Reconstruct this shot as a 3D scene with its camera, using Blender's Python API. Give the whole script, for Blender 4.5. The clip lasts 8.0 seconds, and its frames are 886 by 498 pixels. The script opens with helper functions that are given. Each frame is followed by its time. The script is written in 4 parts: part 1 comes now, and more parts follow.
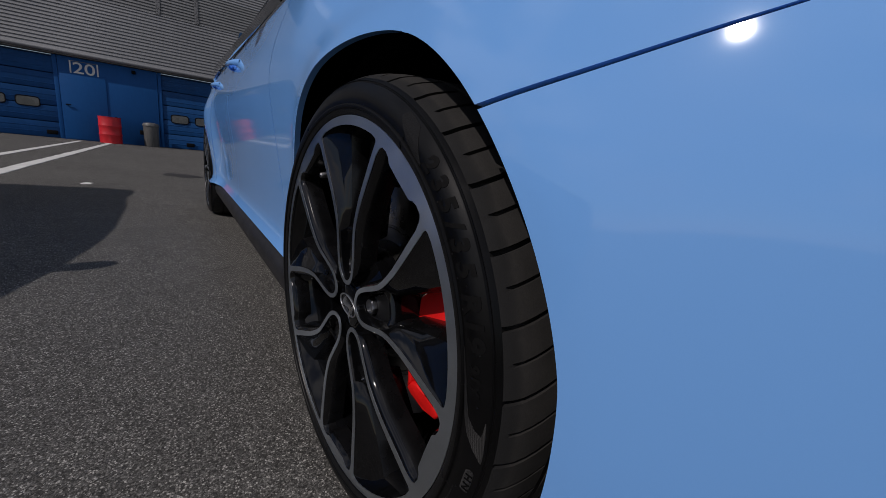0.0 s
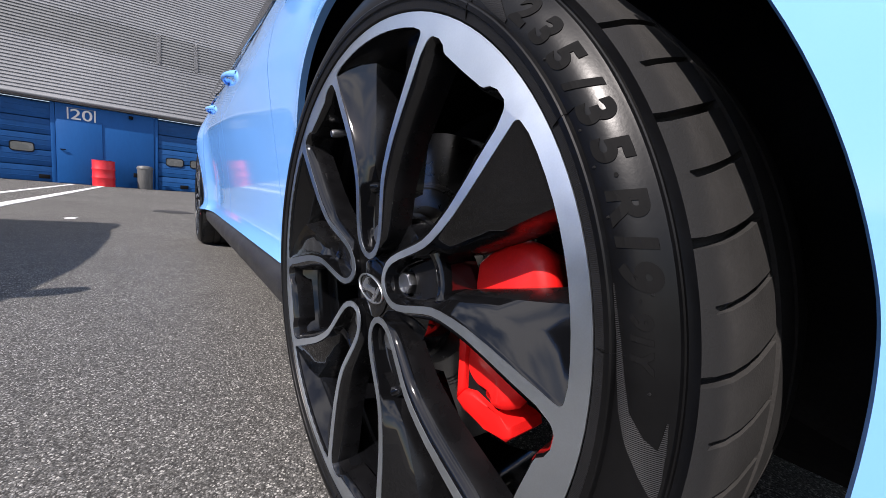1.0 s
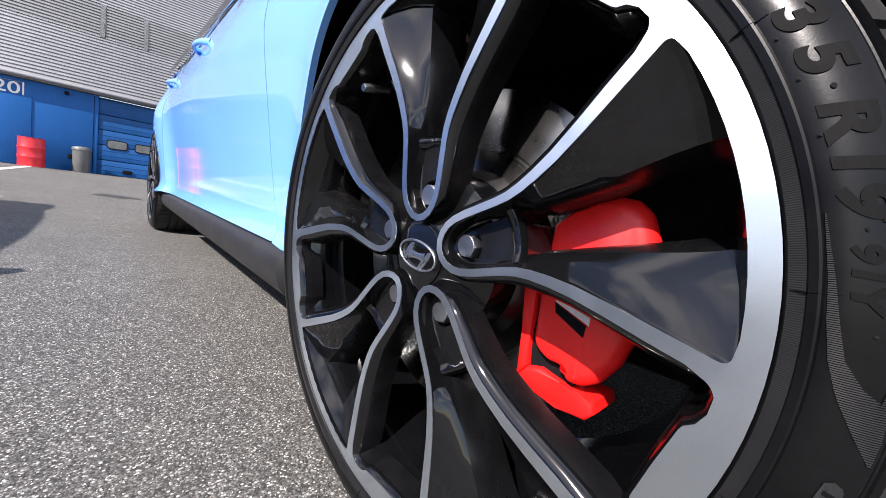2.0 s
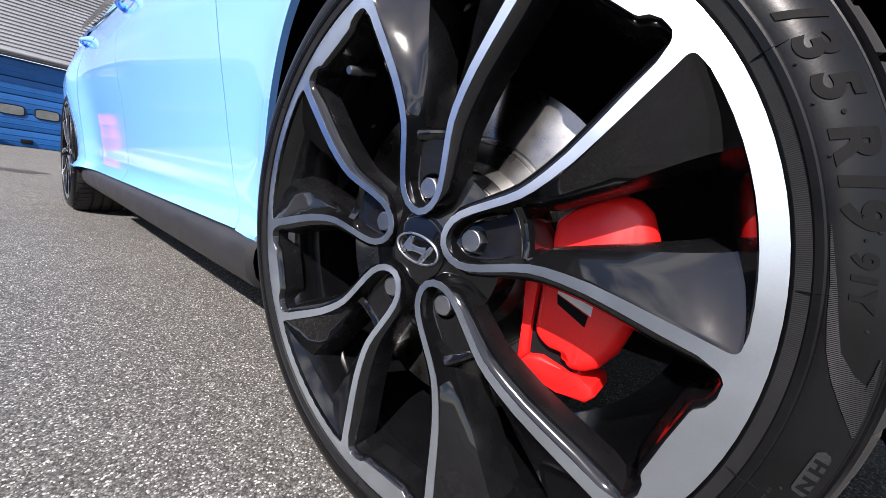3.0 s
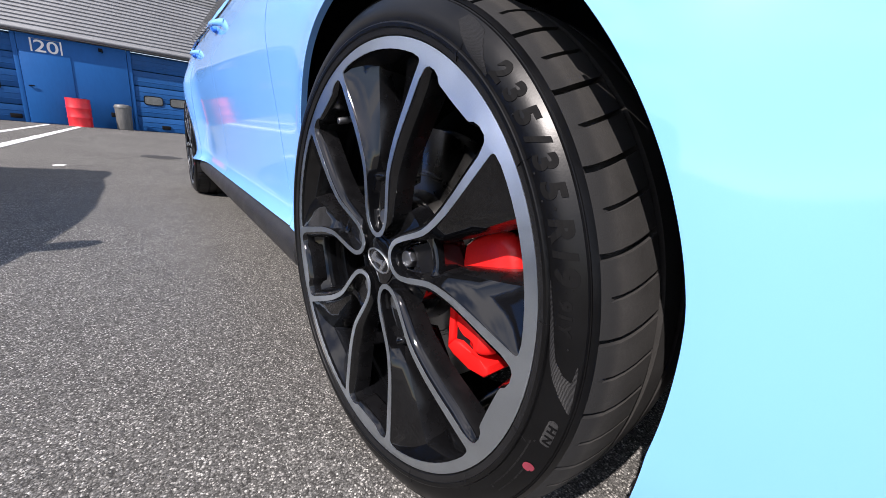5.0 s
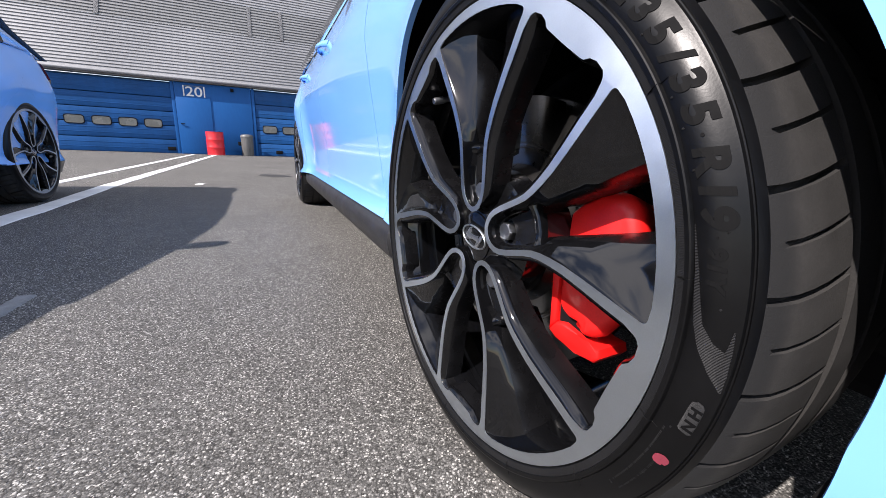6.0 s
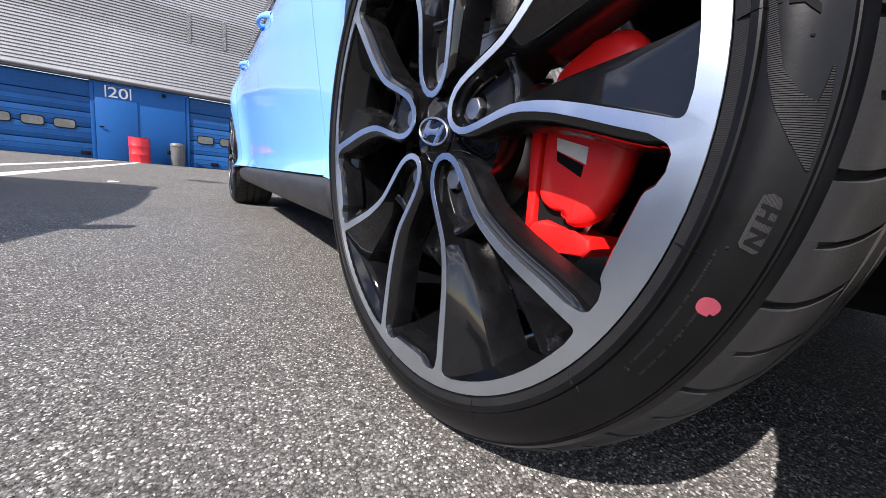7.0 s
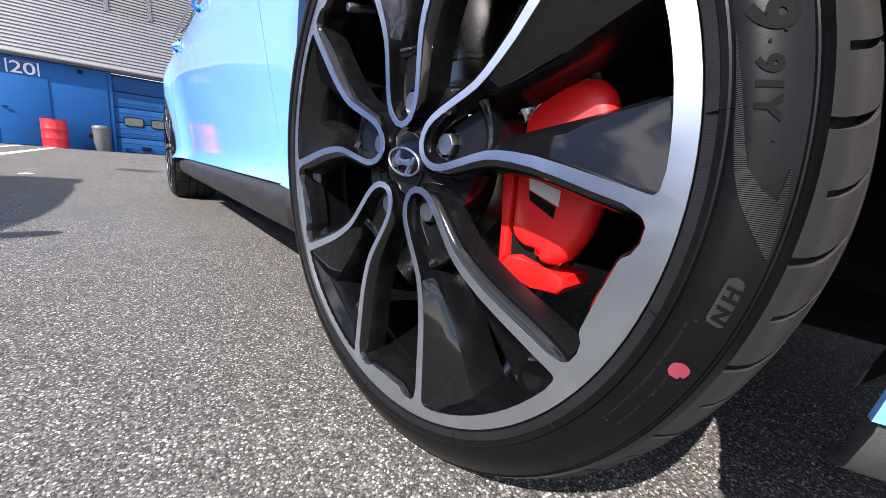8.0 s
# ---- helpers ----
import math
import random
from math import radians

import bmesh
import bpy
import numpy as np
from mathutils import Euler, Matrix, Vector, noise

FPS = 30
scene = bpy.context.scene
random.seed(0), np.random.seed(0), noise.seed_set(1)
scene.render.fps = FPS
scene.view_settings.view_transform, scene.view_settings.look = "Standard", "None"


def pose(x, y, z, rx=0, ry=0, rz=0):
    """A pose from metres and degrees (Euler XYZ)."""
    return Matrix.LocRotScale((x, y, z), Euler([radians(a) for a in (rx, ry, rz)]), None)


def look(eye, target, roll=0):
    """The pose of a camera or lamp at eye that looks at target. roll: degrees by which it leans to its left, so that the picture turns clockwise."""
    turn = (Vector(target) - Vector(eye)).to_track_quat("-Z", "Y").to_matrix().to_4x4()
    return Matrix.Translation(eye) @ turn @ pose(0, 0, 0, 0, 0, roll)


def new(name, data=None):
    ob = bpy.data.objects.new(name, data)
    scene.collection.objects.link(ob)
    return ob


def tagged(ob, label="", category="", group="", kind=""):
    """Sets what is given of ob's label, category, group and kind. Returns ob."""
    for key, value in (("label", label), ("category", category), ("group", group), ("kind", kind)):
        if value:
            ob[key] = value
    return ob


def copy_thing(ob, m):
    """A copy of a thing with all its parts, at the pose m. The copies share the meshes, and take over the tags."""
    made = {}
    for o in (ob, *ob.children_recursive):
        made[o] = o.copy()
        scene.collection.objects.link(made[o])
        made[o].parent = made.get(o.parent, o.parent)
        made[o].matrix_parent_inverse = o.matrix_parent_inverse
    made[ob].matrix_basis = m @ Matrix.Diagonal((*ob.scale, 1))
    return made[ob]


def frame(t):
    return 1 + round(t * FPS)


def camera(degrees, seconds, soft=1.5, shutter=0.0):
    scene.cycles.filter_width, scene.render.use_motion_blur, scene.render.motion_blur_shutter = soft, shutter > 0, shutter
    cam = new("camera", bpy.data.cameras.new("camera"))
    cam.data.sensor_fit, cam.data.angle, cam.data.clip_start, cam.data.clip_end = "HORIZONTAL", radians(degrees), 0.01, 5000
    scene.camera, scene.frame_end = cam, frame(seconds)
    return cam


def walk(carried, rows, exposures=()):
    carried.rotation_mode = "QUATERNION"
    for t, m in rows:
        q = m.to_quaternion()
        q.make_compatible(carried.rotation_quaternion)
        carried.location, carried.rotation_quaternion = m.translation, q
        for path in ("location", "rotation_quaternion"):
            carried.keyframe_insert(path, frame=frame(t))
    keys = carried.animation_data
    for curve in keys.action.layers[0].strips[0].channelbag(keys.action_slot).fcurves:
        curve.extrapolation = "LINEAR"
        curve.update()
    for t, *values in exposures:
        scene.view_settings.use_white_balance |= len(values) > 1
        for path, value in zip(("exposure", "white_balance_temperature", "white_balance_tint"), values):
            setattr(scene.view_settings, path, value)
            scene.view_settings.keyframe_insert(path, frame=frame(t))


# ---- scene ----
cam = camera(99.5, 8.0, soft=0.65)
# seconds, eye x, y, z, yaw, pitch, roll
ROWS = [
    (0, -0.1785, -0.4785, 0.5251, -35.85, -12.95, 6.20),
    (0.5, -0.1658, -0.4276, 0.4518, -34.79, -9.53, 6.17),
    (1, -0.1584, -0.3542, 0.4094, -36.28, -6.98, 4.99),
    (1.5, -0.1727, -0.3142, 0.3698, -39.36, -5.72, 6.02),
    (2, -0.2058, -0.2749, 0.3592, -42.19, -5.98, 7.71),
    (2.2, -0.2266, -0.2578, 0.3558, -42.99, -6.27, 8.28),
    (3.3, -0.2388, -0.2398, 0.3705, -51.61, -8.59, 8.11),
    (3.5, -0.2050, -0.2722, 0.3687, -50.27, -7.85, 9.32),
    (4, -0.1933, -0.3390, 0.3967, -50.94, -11.13, 9.04),
    (4.5, -0.2005, -0.3921, 0.4386, -46.71, -13.12, 7.67),
    (5, -0.2086, -0.4137, 0.4648, -38.09, -15.43, 5.42),
    (6.3, -0.2158, -0.3881, 0.3726, -23.96, -13.51, 2.12),
    (6.5, -0.2058, -0.3805, 0.3375, -26.06, -12.14, 3.37),
    (7, -0.1875, -0.3435, 0.2617, -33.26, -9.76, 5.56),
    (7.5, -0.2276, -0.3091, 0.2533, -37.42, -10.61, 3.94),
    (8, -0.1997, -0.3250, 0.3083, -40.00, -11.79, 4.95),
]
EXPOSURES = [(t, e, 6500.0, 17.0) for t, e in ((0.0, -1.27), (0.3, -0.90), (0.6, -0.30), (1.0, 0.55), (1.5, 0.98), (2.0, 1.10), (3.4, 1.17), (4.0, 1.40), (4.4, 1.24), (5.0, 0.74), (6.4, 0.98), (7.0, 1.10), (8.0, 1.21))]
walk(cam, [(t, pose(x, y, z, 90 + pitch, 0, yaw) @ pose(0, 0, 0, 0, 0, roll)) for t, x, y, z, yaw, pitch, roll in ROWS],
     EXPOSURES)

# ---- world and sun ----
SUN_DIR = Vector((-1.02, -0.33, 1.0)).normalized()   # towards the sun


def make_world():
    w = bpy.data.worlds.new("world")
    scene.world = w
    w.use_nodes = True
    nt = w.node_tree
    nt.nodes.clear()
    out = nt.nodes.new("ShaderNodeOutputWorld")
    bg = nt.nodes.new("ShaderNodeBackground")
    sky = nt.nodes.new("ShaderNodeTexSky")
    sky.sky_type = "NISHITA"
    sky.sun_disc = False
    sky.sun_elevation = math.asin(SUN_DIR.z)
    sky.sun_rotation = math.atan2(SUN_DIR.x, SUN_DIR.y)
    sky.air_density, sky.dust_density, sky.ozone_density = 1.0, 0.6, 1.0
    # scattered fair-weather clouds
    co = nt.nodes.new("ShaderNodeTexCoord")
    mp = nt.nodes.new("ShaderNodeMapping")
    mp.inputs["Scale"].default_value = (1.0, 1.0, 2.6)
    n = nt.nodes.new("ShaderNodeTexNoise")
    n.inputs["Scale"].default_value, n.inputs["Detail"].default_value = 3.2, 7.0
    r = nt.nodes.new("ShaderNodeValToRGB")
    r.color_ramp.elements[0].position, r.color_ramp.elements[1].position = 0.46, 0.62
    mix = nt.nodes.new("ShaderNodeMixRGB")
    mix.inputs[2].default_value = (8.4, 8.6, 8.9, 1)
    nt.links.new(co.outputs["Generated"], mp.inputs[0])
    nt.links.new(mp.outputs[0], n.inputs["Vector"])
    nt.links.new(n.outputs["Fac"], r.inputs[0])
    nt.links.new(r.outputs[0], mix.inputs[0])
    nt.links.new(sky.outputs[0], mix.inputs[1])
    nt.links.new(mix.outputs[0], bg.inputs[0])
    bg.inputs[1].default_value = 0.11
    nt.links.new(bg.outputs[0], out.inputs[0])


make_world()
sun_data = bpy.data.lights.new("sun", "SUN")
sun_data.energy, sun_data.angle, sun_data.color = 4.8, radians(0.53), (1.0, 0.955, 0.88)
sun = new("sun", sun_data)
sun.matrix_world = look((-20, -2.4, 20), Vector((-20, -2.4, 20)) - SUN_DIR)


# ---- materials ----
def ramp(nt, src, stops):
    r = nt.nodes.new("ShaderNodeValToRGB")
    e = r.color_ramp.elements
    while len(e) < len(stops):
        e.new(0.5)
    for k, (p, c) in enumerate(stops):
        e[k].position = p
        e[k].color = (*c, 1) if len(c) == 3 else c
    nt.links.new(src, r.inputs[0])
    return r.outputs[0]


def noise_tex(nt, scale, detail=4.0, rough=0.55, vec=None, stretch=None):
    n = nt.nodes.new("ShaderNodeTexNoise")
    n.inputs["Scale"].default_value, n.inputs["Detail"].default_value, n.inputs["Roughness"].default_value = scale, detail, rough
    co = nt.nodes.new("ShaderNodeTexCoord")
    src = co.outputs["Object"] if vec is None else vec
    if stretch:
        mp = nt.nodes.new("ShaderNodeMapping")
        mp.inputs["Scale"].default_value = stretch
        nt.links.new(src, mp.inputs[0])
        src = mp.outputs[0]
    nt.links.new(src, n.inputs["Vector"])
    return n.outputs["Fac"]


def grey(v):
    return (v, v, v)


def scaled(c, k):
    return tuple(min(1.0, v * k) for v in c)


def material(name, color, rough=0.5, metal=0.0, vary=0.12, scale=6.0, fine=160.0, bump=0.0, bump_scale=200.0, coat=0.0,
             rough_vary=0.08, spec=0.5, stretch=None, depth=0.0004):
    """Colour that varies at two scales, roughness that varies, a fine relief."""
    m = bpy.data.materials.new(name)
    m.use_nodes = True
    nt = m.node_tree
    b = nt.nodes["Principled BSDF"]
    big = noise_tex(nt, scale, 5.0, stretch=stretch)
    small = noise_tex(nt, fine, 3.0, stretch=stretch)
    c1 = ramp(nt, big, [(0.3, scaled(color, 1 - vary)), (0.7, scaled(color, 1 + vary))])
    c2 = ramp(nt, small, [(0.35, grey(1 - vary * 0.7)), (0.65, grey(1.0))])
    mul = nt.nodes.new("ShaderNodeMixRGB")
    mul.blend_type = "MULTIPLY"
    mul.inputs[0].default_value = 1.0
    nt.links.new(c1, mul.inputs[1])
    nt.links.new(c2, mul.inputs[2])
    nt.links.new(mul.outputs[0], b.inputs["Base Color"])
    rr = ramp(nt, big, [(0.25, grey(max(0.02, rough - rough_vary))), (0.75, grey(min(1.0, rough + rough_vary)))])
    nt.links.new(rr, b.inputs["Roughness"])
    b.inputs["Metallic"].default_value = metal
    b.inputs["Specular IOR Level"].default_value = spec
    if coat:
        b.inputs["Coat Weight"].default_value = coat
        b.inputs["Coat Roughness"].default_value = 0.05
    if bump:
        h = noise_tex(nt, bump_scale, 3.0, stretch=stretch)
        bn = nt.nodes.new("ShaderNodeBump")
        bn.inputs["Strength"].default_value = bump
        bn.inputs["Distance"].default_value = depth
        nt.links.new(h, bn.inputs["Height"])
        nt.links.new(bn.outputs[0], b.inputs["Normal"])
    return m


STONE = [(0.0, (0.052, 0.050, 0.047)), (0.35, (0.098, 0.095, 0.090)), (0.70, (0.150, 0.146, 0.138)), (0.88, (0.24, 0.233, 0.220)), (0.97, (0.50, 0.485, 0.455))]


def stone_material():
    """Loose-set chips of pale and dark stone, each its own shade."""
    m = material("stone_chips", (0.14, 0.135, 0.13), rough=0.8, vary=0.2, scale=300, fine=1500, spec=0.25)
    nt = m.node_tree
    g = nt.nodes.new("ShaderNodeNewGeometry")
    nt.links.new(ramp(nt, g.outputs["Random Per Island"], STONE), nt.nodes["Principled BSDF"].inputs["Base Color"])
    return m


def asphalt_material():
    """Worn open asphalt: grey binder with pale and dark chips of stone a few millimetres across."""
    m = bpy.data.materials.new("asphalt")
    m.use_nodes = True
    nt = m.node_tree
    b = nt.nodes["Principled BSDF"]
    co = nt.nodes.new("ShaderNodeTexCoord")
    v = nt.nodes.new("ShaderNodeTexVoronoi")
    v.inputs["Scale"].default_value = 360.0
    nt.links.new(co.outputs["Object"], v.inputs["Vector"])
    sep = nt.nodes.new("ShaderNodeSeparateColor")
    nt.links.new(v.outputs["Color"], sep.inputs[0])
    chips = ramp(nt, sep.outputs[0], STONE)
    edge = ramp(nt, v.outputs["Distance"], [(0.35, grey(1.0)), (0.70, grey(0.5))])
    mul = nt.nodes.new("ShaderNodeMixRGB")
    mul.blend_type = "MULTIPLY"
    mul.inputs[0].default_value = 1.0
    nt.links.new(chips, mul.inputs[1])
    nt.links.new(edge, mul.inputs[2])
    broad = ramp(nt, noise_tex(nt, 0.55, 6.0, 0.6), [(0.3, grey(0.82)), (0.7, grey(1.12))])
    mid = ramp(nt, noise_tex(nt, 7.0, 4.0, 0.6), [(0.3, grey(0.86)), (0.7, grey(1.08))])
    for layer in (broad, mid):
        nxt = nt.nodes.new("ShaderNodeMixRGB")
        nxt.blend_type = "MULTIPLY"
        nxt.inputs[0].default_value = 1.0
        nt.links.new(mul.outputs[0], nxt.inputs[1])
        nt.links.new(layer, nxt.inputs[2])
        mul = nxt
    nt.links.new(mul.outputs[0], b.inputs["Base Color"])
    b.inputs["Roughness"].default_value = 0.85
    b.inputs["Specular IOR Level"].default_value = 0.2
    hgt = nt.nodes.new("ShaderNodeMath")
    hgt.operation = "MULTIPLY_ADD"
    hgt.inputs[1].default_value = -1.0
    nt.links.new(v.outputs["Distance"], hgt.inputs[0])
    nt.links.new(sep.outputs[1], hgt.inputs[2])
    bn = nt.nodes.new("ShaderNodeBump")
    bn.inputs["Strength"].default_value, bn.inputs["Distance"].default_value = 0.4, 0.0016
    nt.links.new(hgt.outputs[0], bn.inputs["Height"])
    nt.links.new(bn.outputs[0], b.inputs["Normal"])
    return m


def ribbed_material(name, color, count, strength):
    """Rubber moulded with fine ribs that run outwards from the hub."""
    m = material(name, color, rough=0.55, vary=0.2, scale=25, fine=400, spec=0.3)
    nt = m.node_tree
    b = nt.nodes["Principled BSDF"]
    co = nt.nodes.new("ShaderNodeTexCoord")
    sep = nt.nodes.new("ShaderNodeSeparateXYZ")
    nt.links.new(co.outputs["Object"], sep.inputs[0])
    at = nt.nodes.new("ShaderNodeMath")
    at.operation = "ARCTAN2"
    nt.links.new(sep.outputs[2], at.inputs[0])
    nt.links.new(sep.outputs[1], at.inputs[1])
    mul = nt.nodes.new("ShaderNodeMath")
    mul.operation = "MULTIPLY"
    mul.inputs[1].default_value = count
    nt.links.new(at.outputs[0], mul.inputs[0])
    sn = nt.nodes.new("ShaderNodeMath")
    sn.operation = "SINE"
    nt.links.new(mul.outputs[0], sn.inputs[0])
    bn = nt.nodes.new("ShaderNodeBump")
    bn.inputs["Strength"].default_value, bn.inputs["Distance"].default_value = strength, 0.0006
    nt.links.new(sn.outputs[0], bn.inputs["Height"])
    nt.links.new(bn.outputs[0], b.inputs["Normal"])
    return m


def tread_material():
    """Rubber worn dusty grey on the running face, black and unworn at the shoulder, with a ragged edge between."""
    m = material("worn_tread_rubber", (0.0235, 0.022, 0.0208), rough=0.9, vary=0.28, scale=30, fine=420, bump=0.6, bump_scale=650, depth=0.0004)
    nt = m.node_tree
    b = nt.nodes["Principled BSDF"]
    worn = b.inputs["Base Color"].links[0].from_socket
    co = nt.nodes.new("ShaderNodeTexCoord")
    sep = nt.nodes.new("ShaderNodeSeparateXYZ")
    nt.links.new(co.outputs["Object"], sep.inputs[0])
    add = nt.nodes.new("ShaderNodeMath")
    add.operation = "MULTIPLY_ADD"
    add.inputs[1].default_value = 0.012
    nt.links.new(noise_tex(nt, 40.0, 4.0), add.inputs[0])
    nt.links.new(sep.outputs[0], add.inputs[2])
    mask = ramp(nt, add.outputs[0], [(0.0300, grey(0.0)), (0.0345, grey(1.0))])
    mix = nt.nodes.new("ShaderNodeMixRGB")
    mix.inputs[1].default_value = (0.007, 0.007, 0.0075, 1)
    nt.links.new(mask, mix.inputs[0])
    nt.links.new(worn, mix.inputs[2])
    nt.links.new(mix.outputs[0], b.inputs["Base Color"])
    return m


def turned(m, amount):
    """Marks of the lathe round the wheel's axis."""
    nt = m.node_tree
    b = nt.nodes["Principled BSDF"]
    b.inputs["Anisotropic"].default_value = amount
    b.inputs["Anisotropic Rotation"].default_value = 0.25
    tn = nt.nodes.new("ShaderNodeTangent")
    tn.direction_type, tn.axis = "RADIAL", "X"
    nt.links.new(tn.outputs[0], b.inputs["Tangent"])
    return m


def machined_material():
    """Diamond-turned aluminium under clear lacquer."""
    m = material("machined_aluminium", (0.67, 0.73, 0.79), rough=0.35, metal=1.0, vary=0.05, scale=20, fine=900, rough_vary=0.04)
    return turned(m, 0.5)


def glass_material():
    m = bpy.data.materials.new("tinted_glass")
    m.use_nodes = True
    b = m.node_tree.nodes["Principled BSDF"]
    b.inputs["Base Color"].default_value = (0.02, 0.025, 0.03, 1)
    b.inputs["Roughness"].default_value = 0.03
    b.inputs["Coat Weight"].default_value = 1.0
    return m


MAT = dict(
    asphalt=asphalt_material(),
    stone=stone_material(),
    paint=material("light_blue_paint", (0.172, 0.408, 0.84), rough=0.7, vary=0.02, scale=3, fine=1400, coat=1.0, rough_vary=0.02, spec=0.02),
    trim=material("black_plastic_trim", (0.015, 0.015, 0.0165), rough=0.45, vary=0.2, scale=9, fine=700, bump=0.5, bump_scale=900),
    lip=material("grained_grey_plastic", (0.060, 0.060, 0.061), rough=0.6, vary=0.2, scale=9, fine=700, bump=0.8, bump_scale=800),
    liner=material("wheel_arch_liner", (0.018, 0.018, 0.019), rough=0.95, vary=0.3, scale=14, fine=300, bump=0.5, bump_scale=120, spec=0.1),
    gloss=material("gloss_black_lacquer", (0.0035, 0.0036, 0.0042), rough=0.065, vary=0.25, scale=30, fine=500, rough_vary=0.02, spec=0.58),
    satin=material("satin_black_lacquer", (0.0050, 0.0050, 0.0056), rough=0.27, vary=0.3, scale=30, fine=500, spec=0.34),
    silver=machined_material(),
    rubber=material("tyre_sidewall_rubber", (0.0026, 0.0026, 0.0029), rough=0.33, vary=0.25, scale=18, fine=260, bump=0.10, bump_scale=500, rough_vary=0.07, spec=0.24),
    tread=tread_material(),
    ribbed=ribbed_material("ribbed_rubber", (0.006, 0.006, 0.0065), 1600, 0.16),
    badge=material("bright_badge_metal", (0.75, 0.76, 0.78), rough=0.3, metal=1.0, vary=0.05, scale=80, fine=900),
    mould=material("matt_moulded_rubber", (0.0018, 0.0018, 0.0021), rough=0.75, vary=0.15, scale=40, fine=600, spec=0.15),
    embossed=material("embossed_grey_rubber", (0.0060, 0.0060, 0.0065), rough=0.38, vary=0.2, scale=60, fine=900, spec=0.45),
    # low white: on the ground mark it holds the shade of a shadow
    worn_white=material("dull_white_paint", (0.21, 0.21, 0.203), rough=0.8, vary=0.25, scale=30, fine=220, bump=0.5, bump_scale=150),
    hatch=ribbed_material("hatched_rubber", (0.013, 0.013, 0.014), 1900, 0.7),
    stipple=ribbed_material("stippled_rubber", (0.013, 0.013, 0.014), 5200, 0.5),
    chrome=material("chrome_steel", (0.42, 0.425, 0.44), rough=0.34, metal=1.0, vary=0.08, scale=80, fine=900),
    disc=material("brake_disc_iron", (0.27, 0.265, 0.26), rough=0.30, metal=1.0, vary=0.15, scale=25, fine=600),
    caliper=material("red_caliper_lacquer", (0.86, 0.014, 0.012), rough=0.42, vary=0.10, scale=22, fine=500, coat=0.12, bump=0.15, bump_scale=300),
    red_paint=material("red_drum_paint", (0.62, 0.02, 0.03), rough=0.4, vary=0.15, scale=4, fine=60),
    red_dot=material("red_marking_paint", (0.20, 0.022, 0.040), rough=0.75, vary=0.12, scale=120, fine=900),
    white=material("white_paint", (0.72, 0.72, 0.70), rough=0.7, vary=0.12, scale=5, fine=120, bump=0.4, bump_scale=150),
    blue_door=material("blue_door_paint", (0.007, 0.072, 0.235), rough=0.5, spec=0.2, vary=0.14, scale=0.9, fine=14, stretch=(1, 1, 0.3)),
    blue_wall=material("blue_wall_paint", (0.007, 0.085, 0.285), rough=0.5, spec=0.2, vary=0.10, scale=0.7, fine=16, stretch=(1, 1, 0.3)),
    zinc=material("galvanised_cladding", (0.255, 0.26, 0.27), rough=0.5, metal=0.25, vary=0.14, scale=0.25, fine=8),
    zinc_dull=material("duller_cladding", (0.195, 0.20, 0.205), rough=0.6, metal=0.25, vary=0.14, scale=0.25, fine=8),
    grey_paint=material("grey_painted_metal", (0.20, 0.20, 0.195), rough=0.55, vary=0.2, scale=5, fine=70),
    bin_metal=material("dull_bin_metal", (0.12, 0.12, 0.118), rough=0.5, vary=0.3, scale=9, fine=60, stretch=(6, 6, 0.4)),
    dark=material("dark_void", (0.008, 0.008, 0.009), rough=0.9, vary=0.2, scale=5, fine=60, spec=0.1),
    pane=material("dusty_window_pane", (0.11, 0.115, 0.112), rough=0.25, vary=0.25, scale=3, fine=40, rough_vary=0.1),
    glass=glass_material(),
    lamp_red=material("tail_lamp_lens", (0.10, 0.004, 0.006), rough=0.08, vary=0.1, scale=30, fine=200, coat=1.0),
    lamp_clear=material("headlamp_lens", (0.35, 0.36, 0.38), rough=0.06, vary=0.15, scale=20, fine=200, coat=1.0),
    oil=material("oil_stained_asphalt", (0.035, 0.034, 0.033), rough=0.6, vary=0.3, scale=12, fine=200, bump=0.8, bump_scale=180),
)

turned(MAT["disc"], 0.75)
paint_node = MAT["paint"].node_tree.nodes["Principled BSDF"]
paint_node.inputs["Coat Roughness"].default_value = 0.065
paint_node.inputs["Coat IOR"].default_value = 1.62


# ---- mesh helpers ----
def obj(name, bm, mat, smooth=40):
    me = bpy.data.meshes.new(name)
    bm.normal_update()
    bm.to_mesh(me)
    bm.free()
    for mm in (mat if isinstance(mat, (list, tuple)) else [mat]):
        me.materials.append(MAT[mm])
    if smooth:
        me.shade_smooth()
        me.set_sharp_from_angle(angle=radians(smooth))
    return new(name, me)


def part(name, bm, mat, parent, label="", smooth=40):
    ob = obj(name, bm, mat, smooth)
    ob.parent = parent
    if label:
        ob["label"] = label
    return ob


def box(bm, x0, x1, y0, y1, z0, z1, bevel=0.0, segs=2):
    before = set(bm.verts)
    vs = [bm.verts.new((x, y, z)) for x in (x0, x1) for y in (y0, y1) for z in (z0, z1)]
    for f in ((0, 1, 3, 2), (4, 6, 7, 5), (0, 4, 5, 1), (2, 3, 7, 6), (0, 2, 6, 4), (1, 5, 7, 3)):
        bm.faces.new([vs[i] for i in f])
    if bevel:
        es = [e for e in bm.edges if e.verts[0] not in before and e.verts[1] not in before]
        bmesh.ops.bevel(bm, geom=es, offset=bevel, segments=segs, profile=0.5, affect="EDGES")


